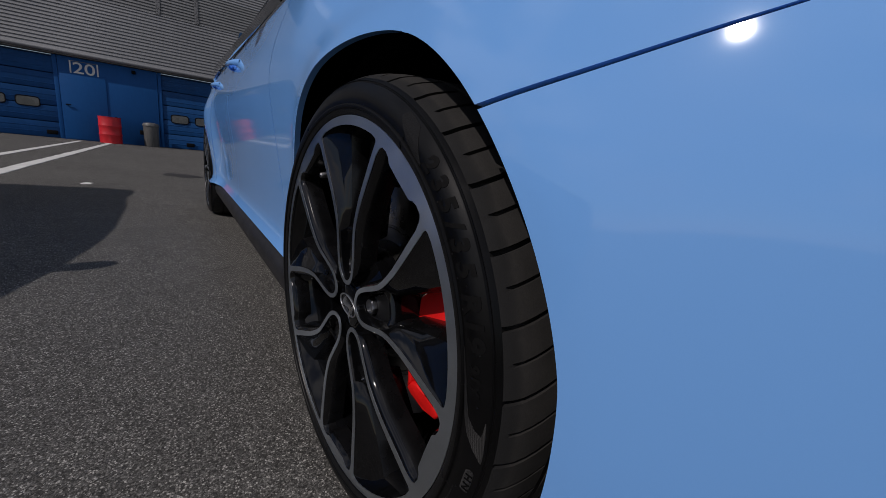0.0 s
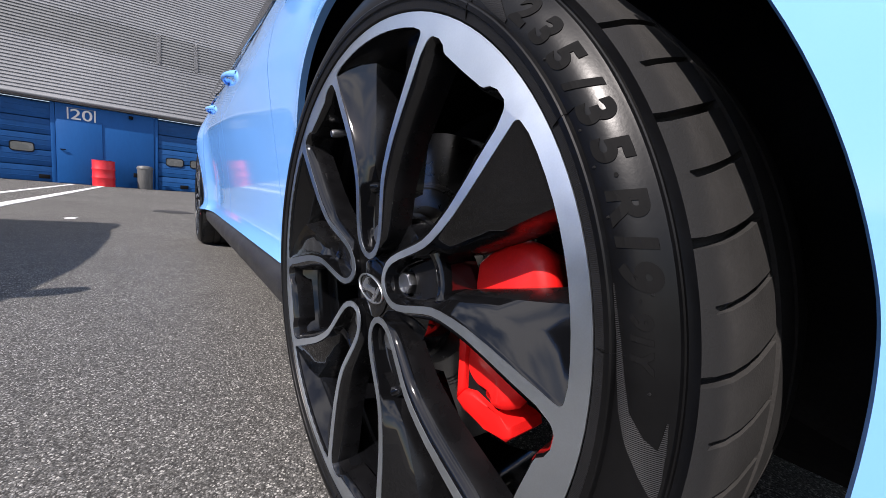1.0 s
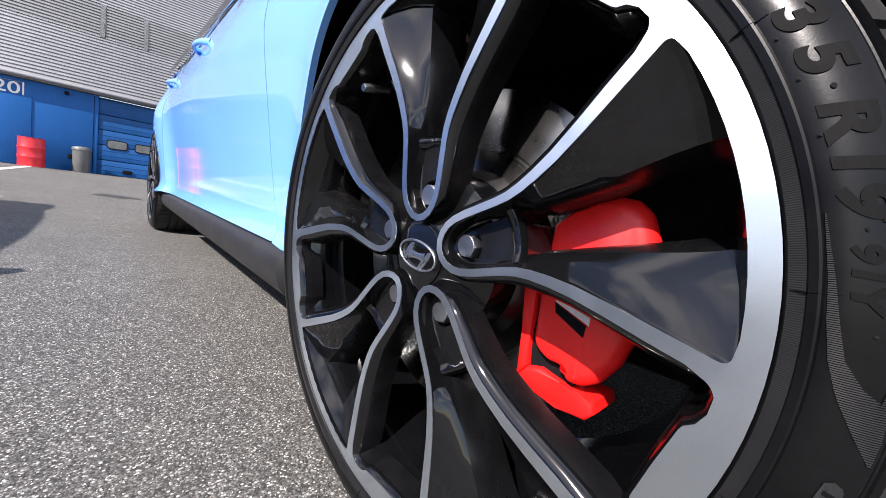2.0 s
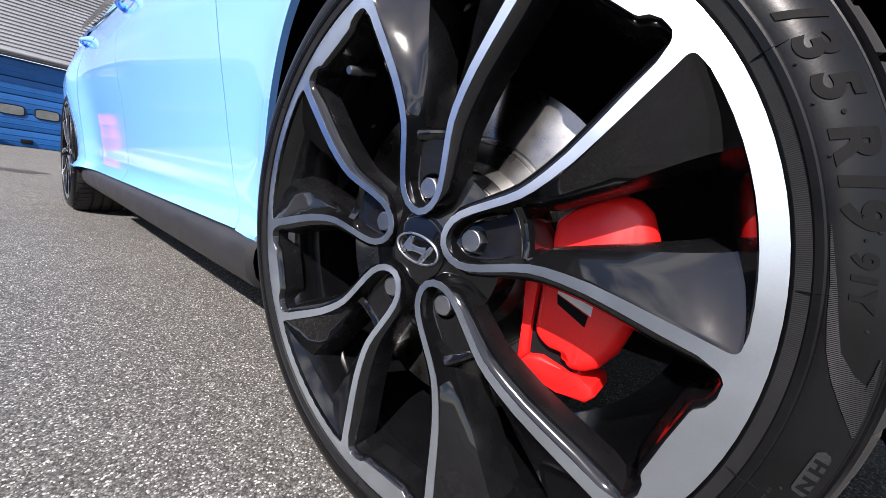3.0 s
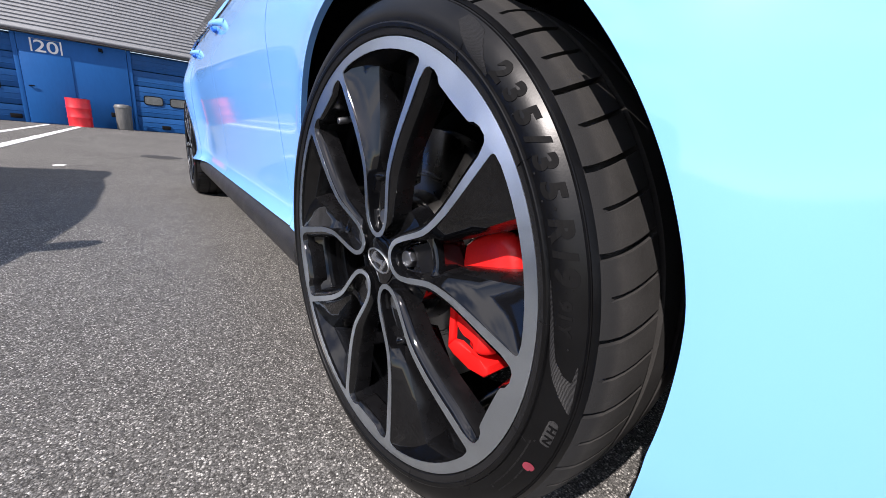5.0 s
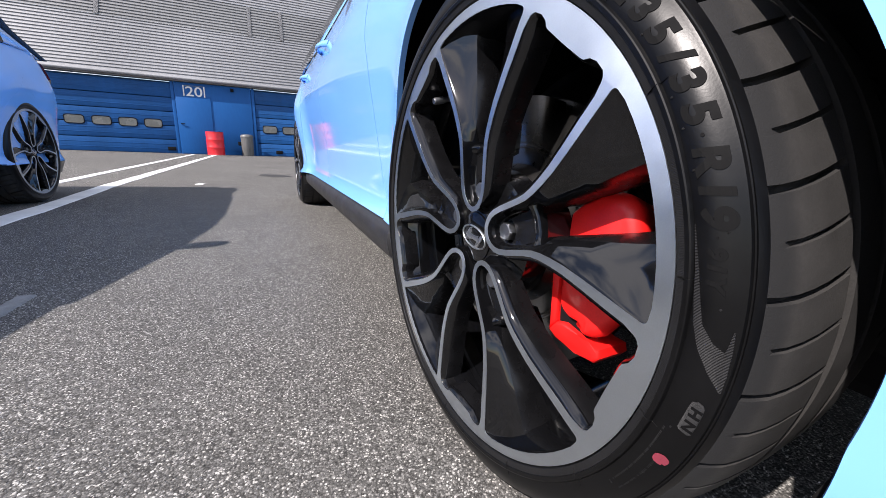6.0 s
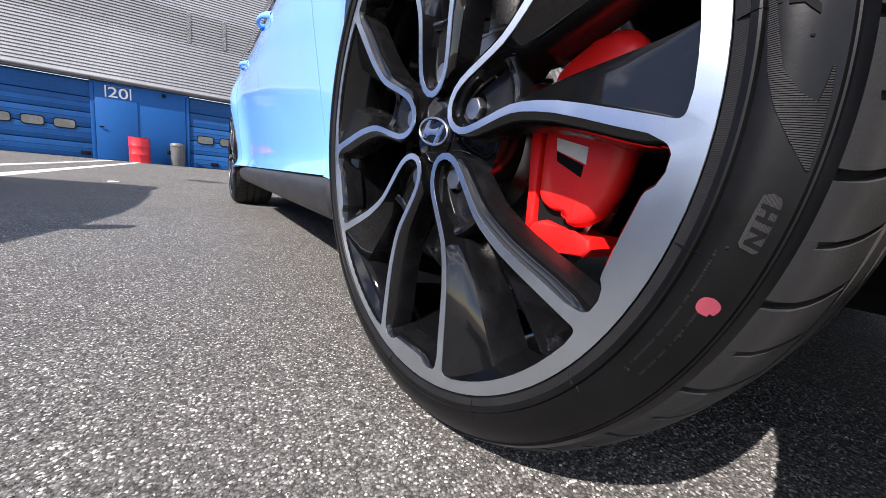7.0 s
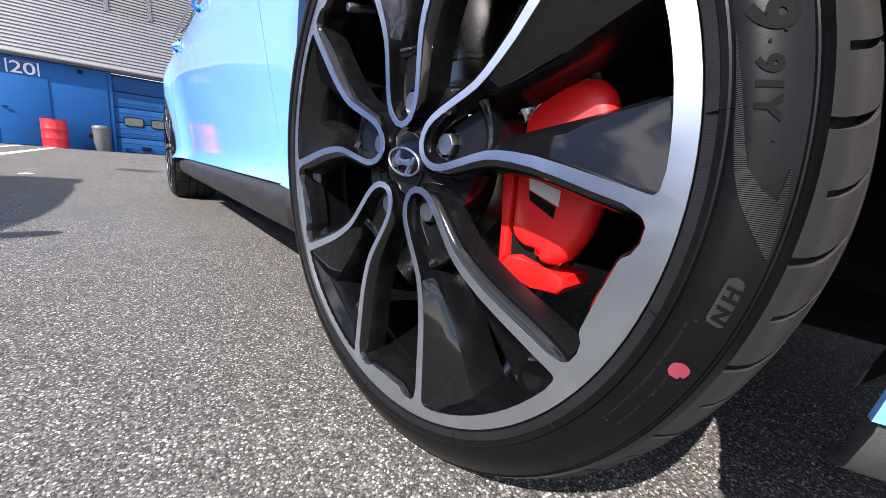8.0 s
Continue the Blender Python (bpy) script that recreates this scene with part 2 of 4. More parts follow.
def grid_faces(bm, rows, close_u=False, close_v=False):
    """Quads between rows of vertices."""
    nu, nv = len(rows), len(rows[0])
    for i in range(nu if close_u else nu - 1):
        for j in range(nv if close_v else nv - 1):
            q = [rows[i][j], rows[(i + 1) % nu][j], rows[(i + 1) % nu][(j + 1) % nv], rows[i][(j + 1) % nv]]
            q = [v for k, v in enumerate(q) if v not in q[:k]]
            if len(q) > 2:
                try:
                    bm.faces.new(q)
                except ValueError:
                    pass


def revolve(bm, prof, n=96, a0=0.0, a1=2 * math.pi):
    """prof: (x, r) pairs, turned about the local x axis."""
    full = abs(a1 - a0 - 2 * math.pi) < 1e-6
    rows = []
    for i in range(n if full else n + 1):
        a = a0 + (a1 - a0) * i / n
        rows.append([bm.verts.new((x, -r * math.cos(a), r * math.sin(a))) for x, r in prof])
    grid_faces(bm, rows, close_u=full)


def recalc(bm):
    bmesh.ops.recalc_face_normals(bm, faces=bm.faces[:])
    return bm


def lerp_table(tab, v):
    """A smooth curve through (place, value) pairs."""
    if v <= tab[0][0]:
        return tab[0][1]
    if v >= tab[-1][0]:
        return tab[-1][1]
    k = next(i for i in range(len(tab) - 1) if v <= tab[i + 1][0])

    def slope(i):
        i0, i1 = max(0, i - 1), min(len(tab) - 1, i + 1)
        return (tab[i1][1] - tab[i0][1]) / (tab[i1][0] - tab[i0][0])
    (a, fa), (b, fb) = tab[k], tab[k + 1]
    h = b - a
    t = (v - a) / h
    return ((2 * t ** 3 - 3 * t ** 2 + 1) * fa + (t ** 3 - 2 * t ** 2 + t) * h * slope(k)
            + (3 * t ** 2 - 2 * t ** 3) * fb + (t ** 3 - t ** 2) * h * slope(k + 1))


def spread(points, n):
    """n + 1 points at even steps along a polyline."""
    d = [0.0]
    for p, q in zip(points, points[1:]):
        d.append(d[-1] + math.dist(p, q))
    out = []
    for i in range(n + 1):
        s = d[-1] * i / n
        k = max(0, min(len(points) - 2, next((j for j in range(len(d) - 1) if d[j + 1] >= s - 1e-9), len(d) - 2)))
        f = (s - d[k]) / max(1e-9, d[k + 1] - d[k])
        out.append(tuple(a + (b - a) * f for a, b in zip(points[k], points[k + 1])))
    return out


# ---- ground ----
bm = bmesh.new()
bmesh.ops.create_grid(bm, x_segments=40, y_segments=40, size=300)
ground = tagged(obj("ground", bm, "asphalt", 0), "worn grey asphalt of the paddock with pale stone chips", "ground", kind="structure")

HUB_Z = 0.3135


# ---- wheel: local x points into the car, the hub is the origin ----
def pol(r, deg, x):
    return (x, -r * math.cos(radians(deg)), r * math.sin(radians(deg)))


NUT0 = 90.0
FLOOR = 0.0225        # depth of the flat floor between the sides of a spoke
SPOKE_IN = [(0.0380, 0.0), (0.0395, 0.006), (0.0435, 0.0115), (0.050, 0.0162), (0.058, 0.0190), (0.070, 0.0207), (0.085, 0.0217),
            (0.102, 0.0228), (0.114, 0.0242), (0.126, 0.0275), (0.140, 0.0330), (0.156, 0.0405), (0.176, 0.0520), (0.198, 0.0655),
            (0.215, 0.0760), (0.228, 0.0842)]


def face_x(r):
    """How deep the spoke face lies: the hub is a little dished."""
    return 0.009 * max(0.0, 1 - r / 0.235) ** 1.2


def spoke_out():
    out = []
    n = len(SPOKE_IN)
    for i, (a, b) in enumerate(SPOKE_IN):
        p, q = SPOKE_IN[max(0, i - 1)], SPOKE_IN[min(n - 1, i + 1)]
        ta, tb = q[0] - p[0], q[1] - p[1]
        if i == 0:
            ta, tb = 0.0, 1.0
        d = math.hypot(ta, tb)
        w = 0.0062 + 0.0030 * min(1.0, max(0.0, (a - 0.10) / 0.1))
        out.append((a - tb / d * w, b + ta / d * w))
    return out


SPOKE_OUT = spoke_out()


def spoke_inset(i, d):
    """The point i of the loop, moved d into the loop."""
    (a, b), p, q = SPOKE_IN[i], SPOKE_IN[max(0, i - 1)], SPOKE_IN[min(len(SPOKE_IN) - 1, i + 1)]
    ta, tb = (0.0, 1.0) if i == 0 else (q[0] - p[0], q[1] - p[1])
    n = math.hypot(ta, tb)
    return a + tb / n * d, max(0.0, b - ta / n * d)


def ab(a, b, axis, x):
    """A point a along a spoke's axis and b to its side (anticlockwise seen from outside)."""
    c, s = math.cos(radians(axis)), math.sin(radians(axis))
    u, v = a * c - b * s, a * s + b * c
    return (x, -u, v)


def rim_face(bm):
    """The bright turned face: a ring with five loops round the nuts, window edges notched."""
    loops = [[pol(0.2565, 3.0 * i, 0.0012) for i in range(120)]]
    for k in range(5):
        ax = NUT0 - 72 * k
        lp = [(a, b) for a, b in SPOKE_IN]
        ring = []
        half = math.degrees(math.atan2(SPOKE_IN[-1][1], SPOKE_IN[-1][0]))
        for i in range(1, 12):
            ang = half - 2 * half * i / 12
            ring.append((0.2447 * math.cos(radians(ang)), 0.2447 * math.sin(radians(ang))))
        pts = lp + ring + [(a, -b) for a, b in reversed(lp[1:])]
        loops.append([ab(a, b, ax, face_x(math.hypot(a, b))) for a, b in pts])
    star = []
    for k in range(5):
        ax = NUT0 - 72 * k
        right = [(a, -b) for a, b in SPOKE_OUT[:-1]]
        left = [(a, b) for a, b in reversed(SPOKE_OUT[1:-1])]
        star += [ab(a, b, ax, face_x(math.hypot(a, b))) for a, b in left + right]
        for r, da in ((0.2385, 23.0), (0.2412, 24.2), (0.2412, 26.4), (0.2385, 28.2), (0.2345, 29.2), (0.2335, 30.0), (0.2318, 36.0),
                      (0.2335, 42.0), (0.2345, 42.8), (0.2385, 43.8), (0.2412, 45.6), (0.2412, 47.8), (0.2385, 49.0)):
            star.append(pol(r, ax - da, 0.0))
    loops.append(star)
    return loops


def rounded(loop, rad, sharp=35.0):
    """A closed outline with its sharp corners rounded."""
    out = []
    n = len(loop)
    for i in range(n):
        p, q, r = Vector(loop[i - 1]), Vector(loop[i]), Vector(loop[(i + 1) % n])
        a, b = p - q, r - q
        if math.degrees(math.pi - a.angle(b)) < sharp:
            out.append(tuple(q))
            continue
        d = min(rad, a.length * 0.6, b.length * 0.6)
        u, v = q + a.normalized() * d, q + b.normalized() * d
        for k in range(7):
            t = k / 6
            out.append(tuple(u * (1 - t) ** 2 + q * 2 * t * (1 - t) + v * t * t))
    return out


def flat_fill(bm, loops):
    es = []
    rings = []
    for lp in loops:
        vs = [bm.verts.new(p) for p in lp]
        rings.append(vs)
        es += [bm.edges.new((vs[i], vs[(i + 1) % len(vs)])) for i in range(len(vs))]
    bmesh.ops.triangle_fill(bm, use_beauty=True, edges=es)
    return rings


def build_rim(wheel):
    loops = rim_face(None)
    bm = bmesh.new()
    rings = flat_fill(bm, [loops[0]] + [rounded(lp, 0.0055) for lp in loops[1:]])
    # turn the edge over by a millimetre
    for vs in rings:
        low = [bm.verts.new((v.co.x + 0.0012, v.co.y, v.co.z)) for v in vs]
        grid_faces(bm, [vs, low], close_v=True)
    recalc(bm)
    rim = part("rim", bm, "silver", wheel, "diamond-turned alloy rim face with bright spoke edges", smooth=30)
    # gloss black body of the spokes
    for k in range(5):
        ax = NUT0 - 72 * k
        bm = bmesh.new()
        edge = [(a, b) for a, b in SPOKE_IN]
        rows_l, rows_r = [], []
        for sgn, rows in ((1, rows_l), (-1, rows_r)):
            for e, (a, b) in enumerate(edge):
                r = math.hypot(a, b)
                x0 = face_x(r) + 0.0006
                if a < 0.101:
                    p = [(*spoke_inset(e, d), x) for d, x in ((0.0, x0), (0.0007, x0 + 0.0022), (0.0017, 0.0145), (0.0026, 0.0205), (0.0034, FLOOR - 0.0006), (0.0044, FLOOR))]
                elif a < 0.120:
                    w = b * 0.70
                    p = [(a, b, x0), (a, b * 0.97, x0 + 0.003), (a, b * 0.88, 0.018), (a, w * 1.06, 0.025), (a, w, 0.030), (a, w, 0.060)]
                else:
                    k2 = min(1.0, (a - 0.112) / 0.10)
                    open_b = min(b * 0.75, 0.0130 + 0.0070 * k2)
                    deep = 0.030 + 0.012 * k2
                    p = [(a, b, x0), (a, b * 0.95 + open_b * 0.05, x0 + 0.0024), (a, b * 0.42 + open_b * 0.58, x0 + 0.0085 + 0.004 * k2), (a, b * 0.14 + open_b * 0.86, x0 + 0.015 + 0.006 * k2), (a, open_b, deep), (a, open_b * 1.05, 0.062)]
                rows.append([bm.verts.new(ab(u, sgn * v, ax, x)) for u, v, x in p])
            rows.append([bm.verts.new(ab(math.sqrt((0.2444 - 0.09 * x) ** 2 - v * v), sgn * v, ax, x)) for u, v, x in p])
            grid_faces(bm, rows)
        # wall of the ring behind the loop
        half = math.degrees(math.atan2(SPOKE_IN[-1][1], SPOKE_IN[-1][0]))
        rr = []
        for i in range(0, 25):
            ang = half - 2 * half * i / 24
            c, s = math.cos(radians(ang)), math.sin(radians(ang))
            rr.append([bm.verts.new(ab(q * c, q * s, ax, x)) for q, x in ((0.2447, 0.0006), (0.2440, 0.004), (0.2425, 0.020), (0.2390, 0.045), (0.2340, 0.066))])
        grid_faces(bm, rr)
        # flat floor with the pocket of the nut
        n_in = sum(a < 0.101 for a, b in SPOKE_IN)
        side = [spoke_inset(e, 0.0043) for e in range(n_in)]
        end = 0.1030
        ring = side + [(end, side[-1][1]), (end, -side[-1][1])] + [(a, -b) for a, b in reversed(side[1:])]
        hole = [(0.05715 + 0.0142 * math.cos(2 * math.pi * i / 28), 0.0142 * math.sin(2 * math.pi * i / 28)) for i in range(28)]
        flat_fill(bm, [[ab(a, b, ax, FLOOR) for a, b in ring], [ab(a, b, ax, FLOOR) for a, b in hole]])
        well = [[bm.verts.new(ab(0.05715 + (a - 0.05715) * q, b * q, ax, x)) for a, b in hole] for q, x in ((1.03, FLOOR - 0.0001), (0.985, FLOOR + 0.0007), (0.97, 0.033), (0.80, 0.0345), (0.05, 0.0346))]
        grid_faces(bm, well, close_v=True)
        # saddle at the inner end of the opening
        st = []
        for i in range(13):
            b = 0.0200 * (1 - i / 6)
            up = 0.0045 * abs(b / 0.0200) ** 3
            st.append([bm.verts.new(ab(a - 0.06 * b * b / 0.0200, b, ax, x - up)) for a, x in ((0.1015, FLOOR + 0.0002), (0.1045, 0.0208), (0.1070, 0.0200), (0.1095, 0.0208), (0.1120, 0.0245), (0.1132, 0.0330), (0.1140, 0.0620))])
        grid_faces(bm, st)
        bmesh.ops.remove_doubles(bm, verts=bm.verts[:], dist=0.0002)
        recalc(bm)
        for f in bm.faces:
            m = f.calc_center_median()
            deep = max(v.co.x for v in f.verts)
            r = math.hypot(m.y, m.z)
            if deep > 0.029 and r > 0.114 or r < 0.103 and deep > FLOOR - 0.0002:
                f.material_index = 1
        part("spoke", bm, ["gloss", "satin"], wheel, "gloss black recessed spoke blades", smooth=35)
    # outer flanks of the spokes towards the windows
    star = loops[-1]
    bm = bmesh.new()
    top = [Vector(p) for p in star]
    n = len(top)
    rows = [[], [], [], [], []]
    for i, p in enumerate(top):
        t = top[(i + 1) % n] - top[i - 1]
        t.x = 0
        t.normalize()
        nrm = Vector((0, t.z, -t.y))
        r = math.hypot(p.y, p.z)
        if r > 0.2300 and (p + nrm * 0.004).yz.length > r:
            nrm = -nrm
        if r < 0.229 and r > 0.05:
            # towards the window, away from the nearest spoke axis
            ang = math.degrees(math.atan2(p.z, -p.y))
            off = (ang - NUT0 + 36) % 72 - 36
            side = Vector((0, math.sin(radians(ang)), math.cos(radians(ang)))) * (1 if off > 0 else -1)
            if nrm.dot(side) < 0:
                nrm = -nrm
        grow = min(1.0, max(0.0, (r - 0.070) / 0.06))
        offs = [0.0035 + 0.0010 * grow, 0.0048 + 0.0030 * grow, 0.0054 + 0.0042 * grow, 0.0056 + 0.0054 * grow]
        if r <= 0.06:
            offs = [0.0012, 0.0020, 0.0020, 0.0020]
        elif r > 0.2300:
            offs = [0.0018, 0.0030, 0.0040, 0.0050]
        deeps = (0.0026, 0.0085, 0.018, 0.031)
        rows[0].append(bm.verts.new(p + Vector((0.0006, 0, 0))))
        for k, (o, dp) in enumerate(zip(offs, deeps)):
            rows[k + 1].append(bm.verts.new(p + nrm * o + Vector((dp, 0, 0))))
    grid_faces(bm, rows, close_v=True)
    recalc(bm)
    for f in bm.faces:
        m = f.calc_center_median()
        if min(v.co.x for v in f.verts) - face_x(math.hypot(m.y, m.z)) > 0.0055:
            f.material_index = 1
    part("spoke_flank", bm, ["gloss", "satin"], wheel, "rounded gloss black spoke flanks", smooth=50)
    # hub and barrel
    bm = bmesh.new()
    revolve(bm, [(0.0160, 0.0), (0.0160, 0.0325), (0.0170, 0.0350), (0.0250, 0.0480), (0.0290, 0.066), (0.0340, 0.078), (0.062, 0.082), (0.062, 0.0)], 60)
    recalc(bm)
    part("hub", bm, "gloss", wheel, "gloss black wheel hub", smooth=40)
    bm = bmesh.new()
    revolve(bm, [(0.0034, 0.2565), (0.0046, 0.2572), (0.010, 0.2565), (0.016, 0.246), (0.03, 0.240), (0.06, 0.236), (0.10, 0.226), (0.19, 0.226),
                 (0.205, 0.250), (0.21, 0.256), (0.212, 0.250), (0.195, 0.222), (0.10, 0.222), (0.06, 0.228), (0.03, 0.2325), (0.0030, 0.2447)], 120)
    recalc(bm)
    part("barrel", bm, "gloss", wheel, "gloss black rim barrel", smooth=40)
    # centre cap with an oval badge
    bm = bmesh.new()
    revolve(bm, [(0.0185, 0.0315), (0.0142, 0.0308), (0.0134, 0.0290), (0.0130, 0.0), ], 60)
    recalc(bm)
    part("centre_cap", bm, "gloss", wheel, "gloss black centre cap", smooth=40)
    bm = bmesh.new()
    tilt = radians(-9)
    rows = []
    for i in range(56):
        a = 2 * math.pi * i / 56
        row = []
        for d, x in ((0.0, 0.0130), (0.0, 0.0114), (0.0004, 0.0110), (0.0016, 0.0110), (0.0020, 0.0114), (0.0020, 0.0130)):
            u, v = (0.0268 - d) * math.cos(a), (0.0140 - d) * math.sin(a)
            row.append(bm.verts.new((x, -(u * math.cos(tilt) - v * math.sin(tilt)), u * math.sin(tilt) + v * math.cos(tilt))))
        rows.append(row)
    grid_faces(bm, rows, close_u=True, close_v=True)
    for (u0, v0), (u1, v1) in (((-0.0178, -0.0060), (-0.0064, 0.0112)), ((0.0048, -0.0128), (0.0184, 0.0050))):
        strip = []
        for i in range(9):
            f = i / 8
            u, v = u0 + (u1 - u0) * f, v0 + (v1 - v0) * f
            w = 0.0024 + 0.0012 * math.sin(f * math.pi)
            strip.append([bm.verts.new((x, -m, v)) for m, x in ((u - w, 0.0130), (u - w, 0.0114), (u, 0.0109), (u + w, 0.0114), (u + w, 0.0130))])
        grid_faces(bm, strip)
    strip = []
    for i in range(9):
        u = -0.0115 + 0.0230 * i / 8
        v = -0.0006 - 0.07 * u
        w = 0.0026 + 0.0022 * (u / 0.0115) ** 2
        strip.append([bm.verts.new((x, -u, q)) for q, x in ((v - w, 0.0130), (v - w, 0.01145), (v, 0.01100), (v + w, 0.01145), (v + w, 0.0130))])
    grid_faces(bm, strip)
    recalc(bm)
    part("badge", bm, "badge", wheel, "chrome oval badge", smooth=35)
    # wheel nuts
    nut_mesh = None
    for k in range(5):
        if nut_mesh is None:
            bm = bmesh.new()
            rows = []
            for x, r, round_ in ((0.037, 0.0125, 1), (0.0295, 0.0125, 1), (0.0285, 0.0104, 0), (0.0152, 0.0104, 0), (0.0137, 0.0093, 1), (0.0134, 0.0087, 1), (0.0134, 0.0050, 1), (0.0134, 0.001, 1)):
                row = []
                for i in range(24):
                    a = 2 * math.pi * i / 24
                    q = r if round_ else r * math.cos(math.pi / 6) / math.cos((a % (math.pi / 3)) - math.pi / 6) * 1.04
                    row.append(bm.verts.new((x, q * math.cos(a), q * math.sin(a))))
                rows.append(row)
            grid_faces(bm, rows, close_v=True)
            bm.faces.new(rows[-1])
            recalc(bm)
            nut = part("wheel_nut", bm, "chrome", wheel, "chromed steel wheel nut", smooth=25)
            nut_mesh = nut.data
        else:
            nut = new("wheel_nut", nut_mesh)
            nut.parent = wheel
            nut["label"] = "chromed steel wheel nut"
        nut.location = pol(0.05715, NUT0 - 72 * k, 0.004)
    # valve
    bm = bmesh.new()
    revolve(bm, [(0.040, 0.0), (0.040, 0.004), (0.020, 0.004), (0.0195, 0.0052), (0.006, 0.0050), (0.004, 0.0040), (0.004, 0.0)], 16)
    recalc(bm)
    v = part("valve", bm, "chrome", wheel, "grey tyre valve with cap", smooth=35)
    v.location = pol(0.214, 127.6, 0.012)
    v.rotation_euler = (0, radians(-12), 0)
    return rim


TYRE_PROFILE = [(0.0160, 0.2440), (0.0060, 0.2556), (0.0016, 0.2572), (-0.0002, 0.2582), (-0.0020, 0.2640), (-0.0034, 0.2646), (-0.0040, 0.2676), (-0.0036, 0.2686), (-0.0014, 0.2696),
                (-0.0020, 0.2740), (-0.0014, 0.2790), (0.0004, 0.2840), (0.0030, 0.2890), (0.0056, 0.2926), (0.0066, 0.2942), (0.0084, 0.2950), (0.0086, 0.2958), (0.0080, 0.2968),
                (0.0130, 0.3000), (0.0200, 0.3036), (0.0290, 0.3075), (0.0400, 0.3102), (0.0520, 0.3121), (0.0660, 0.3134), (0.0740, 0.3140), (0.0745, 0.3070), (0.0835, 0.3070),
                (0.0840, 0.3144), (0.1000, 0.3150), (0.1140, 0.3152), (0.1145, 0.3074), (0.1245, 0.3074), (0.1250, 0.3152), (0.1550, 0.3148), (0.1555, 0.3070), (0.1655, 0.3070),
                (0.1660, 0.3129), (0.1900, 0.3110), (0.2150, 0.3070), (0.2280, 0.2998), (0.2340, 0.2870), (0.2320, 0.2700), (0.2240, 0.2500), (0.2100, 0.2450)]


def sidewall_x(r):
    pts = sorted((q, x) for x, q in TYRE_PROFILE[:16])
    for (a, xa), (b, xb) in zip(pts, pts[1:]):
        if a <= r <= b:
            return xa + (xb - xa) * (r - a) / (b - a)
    return 0.0


def build_tyre(wheel):
    n = 62
    bm = bmesh.new()
    rows = []
    mats = []
    for p in range(n):
        wide = p % 2 == 0
        for f in (0.0, 0.2, 0.42, 0.64, 0.835 if wide else 0.875, 0.85 if wide else 0.885, 0.985 if wide else 0.97):
            groove = f in (0.85, 0.885)
            groove_end = f in (0.985, 0.97)
            row = []
            for i, (x, r) in enumerate(TYRE_PROFILE):
                a = 2 * math.pi * (p + f + 0.9 * max(0.0, min(1.0, (x - 0.02) / 0.06)) ** 1.3 * 0.55) / n if 0.0125 < x < 0.22 else 2 * math.pi * (p + f) / n
                q = r
                start = 0.018 if wide else 0.027
                if (groove or groove_end) and start < x < 0.074 and r > 0.2985:
                    q = r - (0.0062 if wide else 0.004)
                if (groove or groove_end) and 0.166 < x < 0.215:
                    q = r - 0.005
                # settle on the ground
                yy, zz = -q * math.cos(a), q * math.sin(a)
                if zz < -0.3120:
                    zz = -0.3120 - (zz + 0.3120) * -0.12
                row.append(bm.verts.new((x, yy, zz)))
            rows.append(row)
    nv = len(TYRE_PROFILE)
    nr = len(rows)
    for i in range(nr):
        for j in range(nv - 1):
            fc = bm.faces.new([rows[i][j], rows[(i + 1) % nr][j], rows[(i + 1) % nr][j + 1], rows[i][j + 1]])
            fc.material_index = 1 if 18 <= j <= 37 else (2 if j == 3 else 0)
    recalc(bm)
    tyre = part("tyre", bm, ["rubber", "tread", "ribbed"], wheel, "low-profile black tyre with worn dusty tread blocks", smooth=28)
    return tyre


def glyph(ch, size, extrude, bold=0.0, slant=0.0):
    cu = bpy.data.curves.new("glyph", "FONT")
    cu.body, cu.size, cu.extrude, cu.align_x, cu.align_y, cu.offset = ch, size, extrude, "CENTER", "CENTER", bold
    cu.shear = slant
    ob = bpy.data.objects.new("glyph", cu)
    scene.collection.objects.link(ob)
    dg = bpy.context.evaluated_depsgraph_get()
    dg.update()
    me = bpy.data.meshes.new_from_object(ob.evaluated_get(dg))
    scene.collection.objects.unlink(ob)
    bpy.data.objects.remove(ob)
    return me


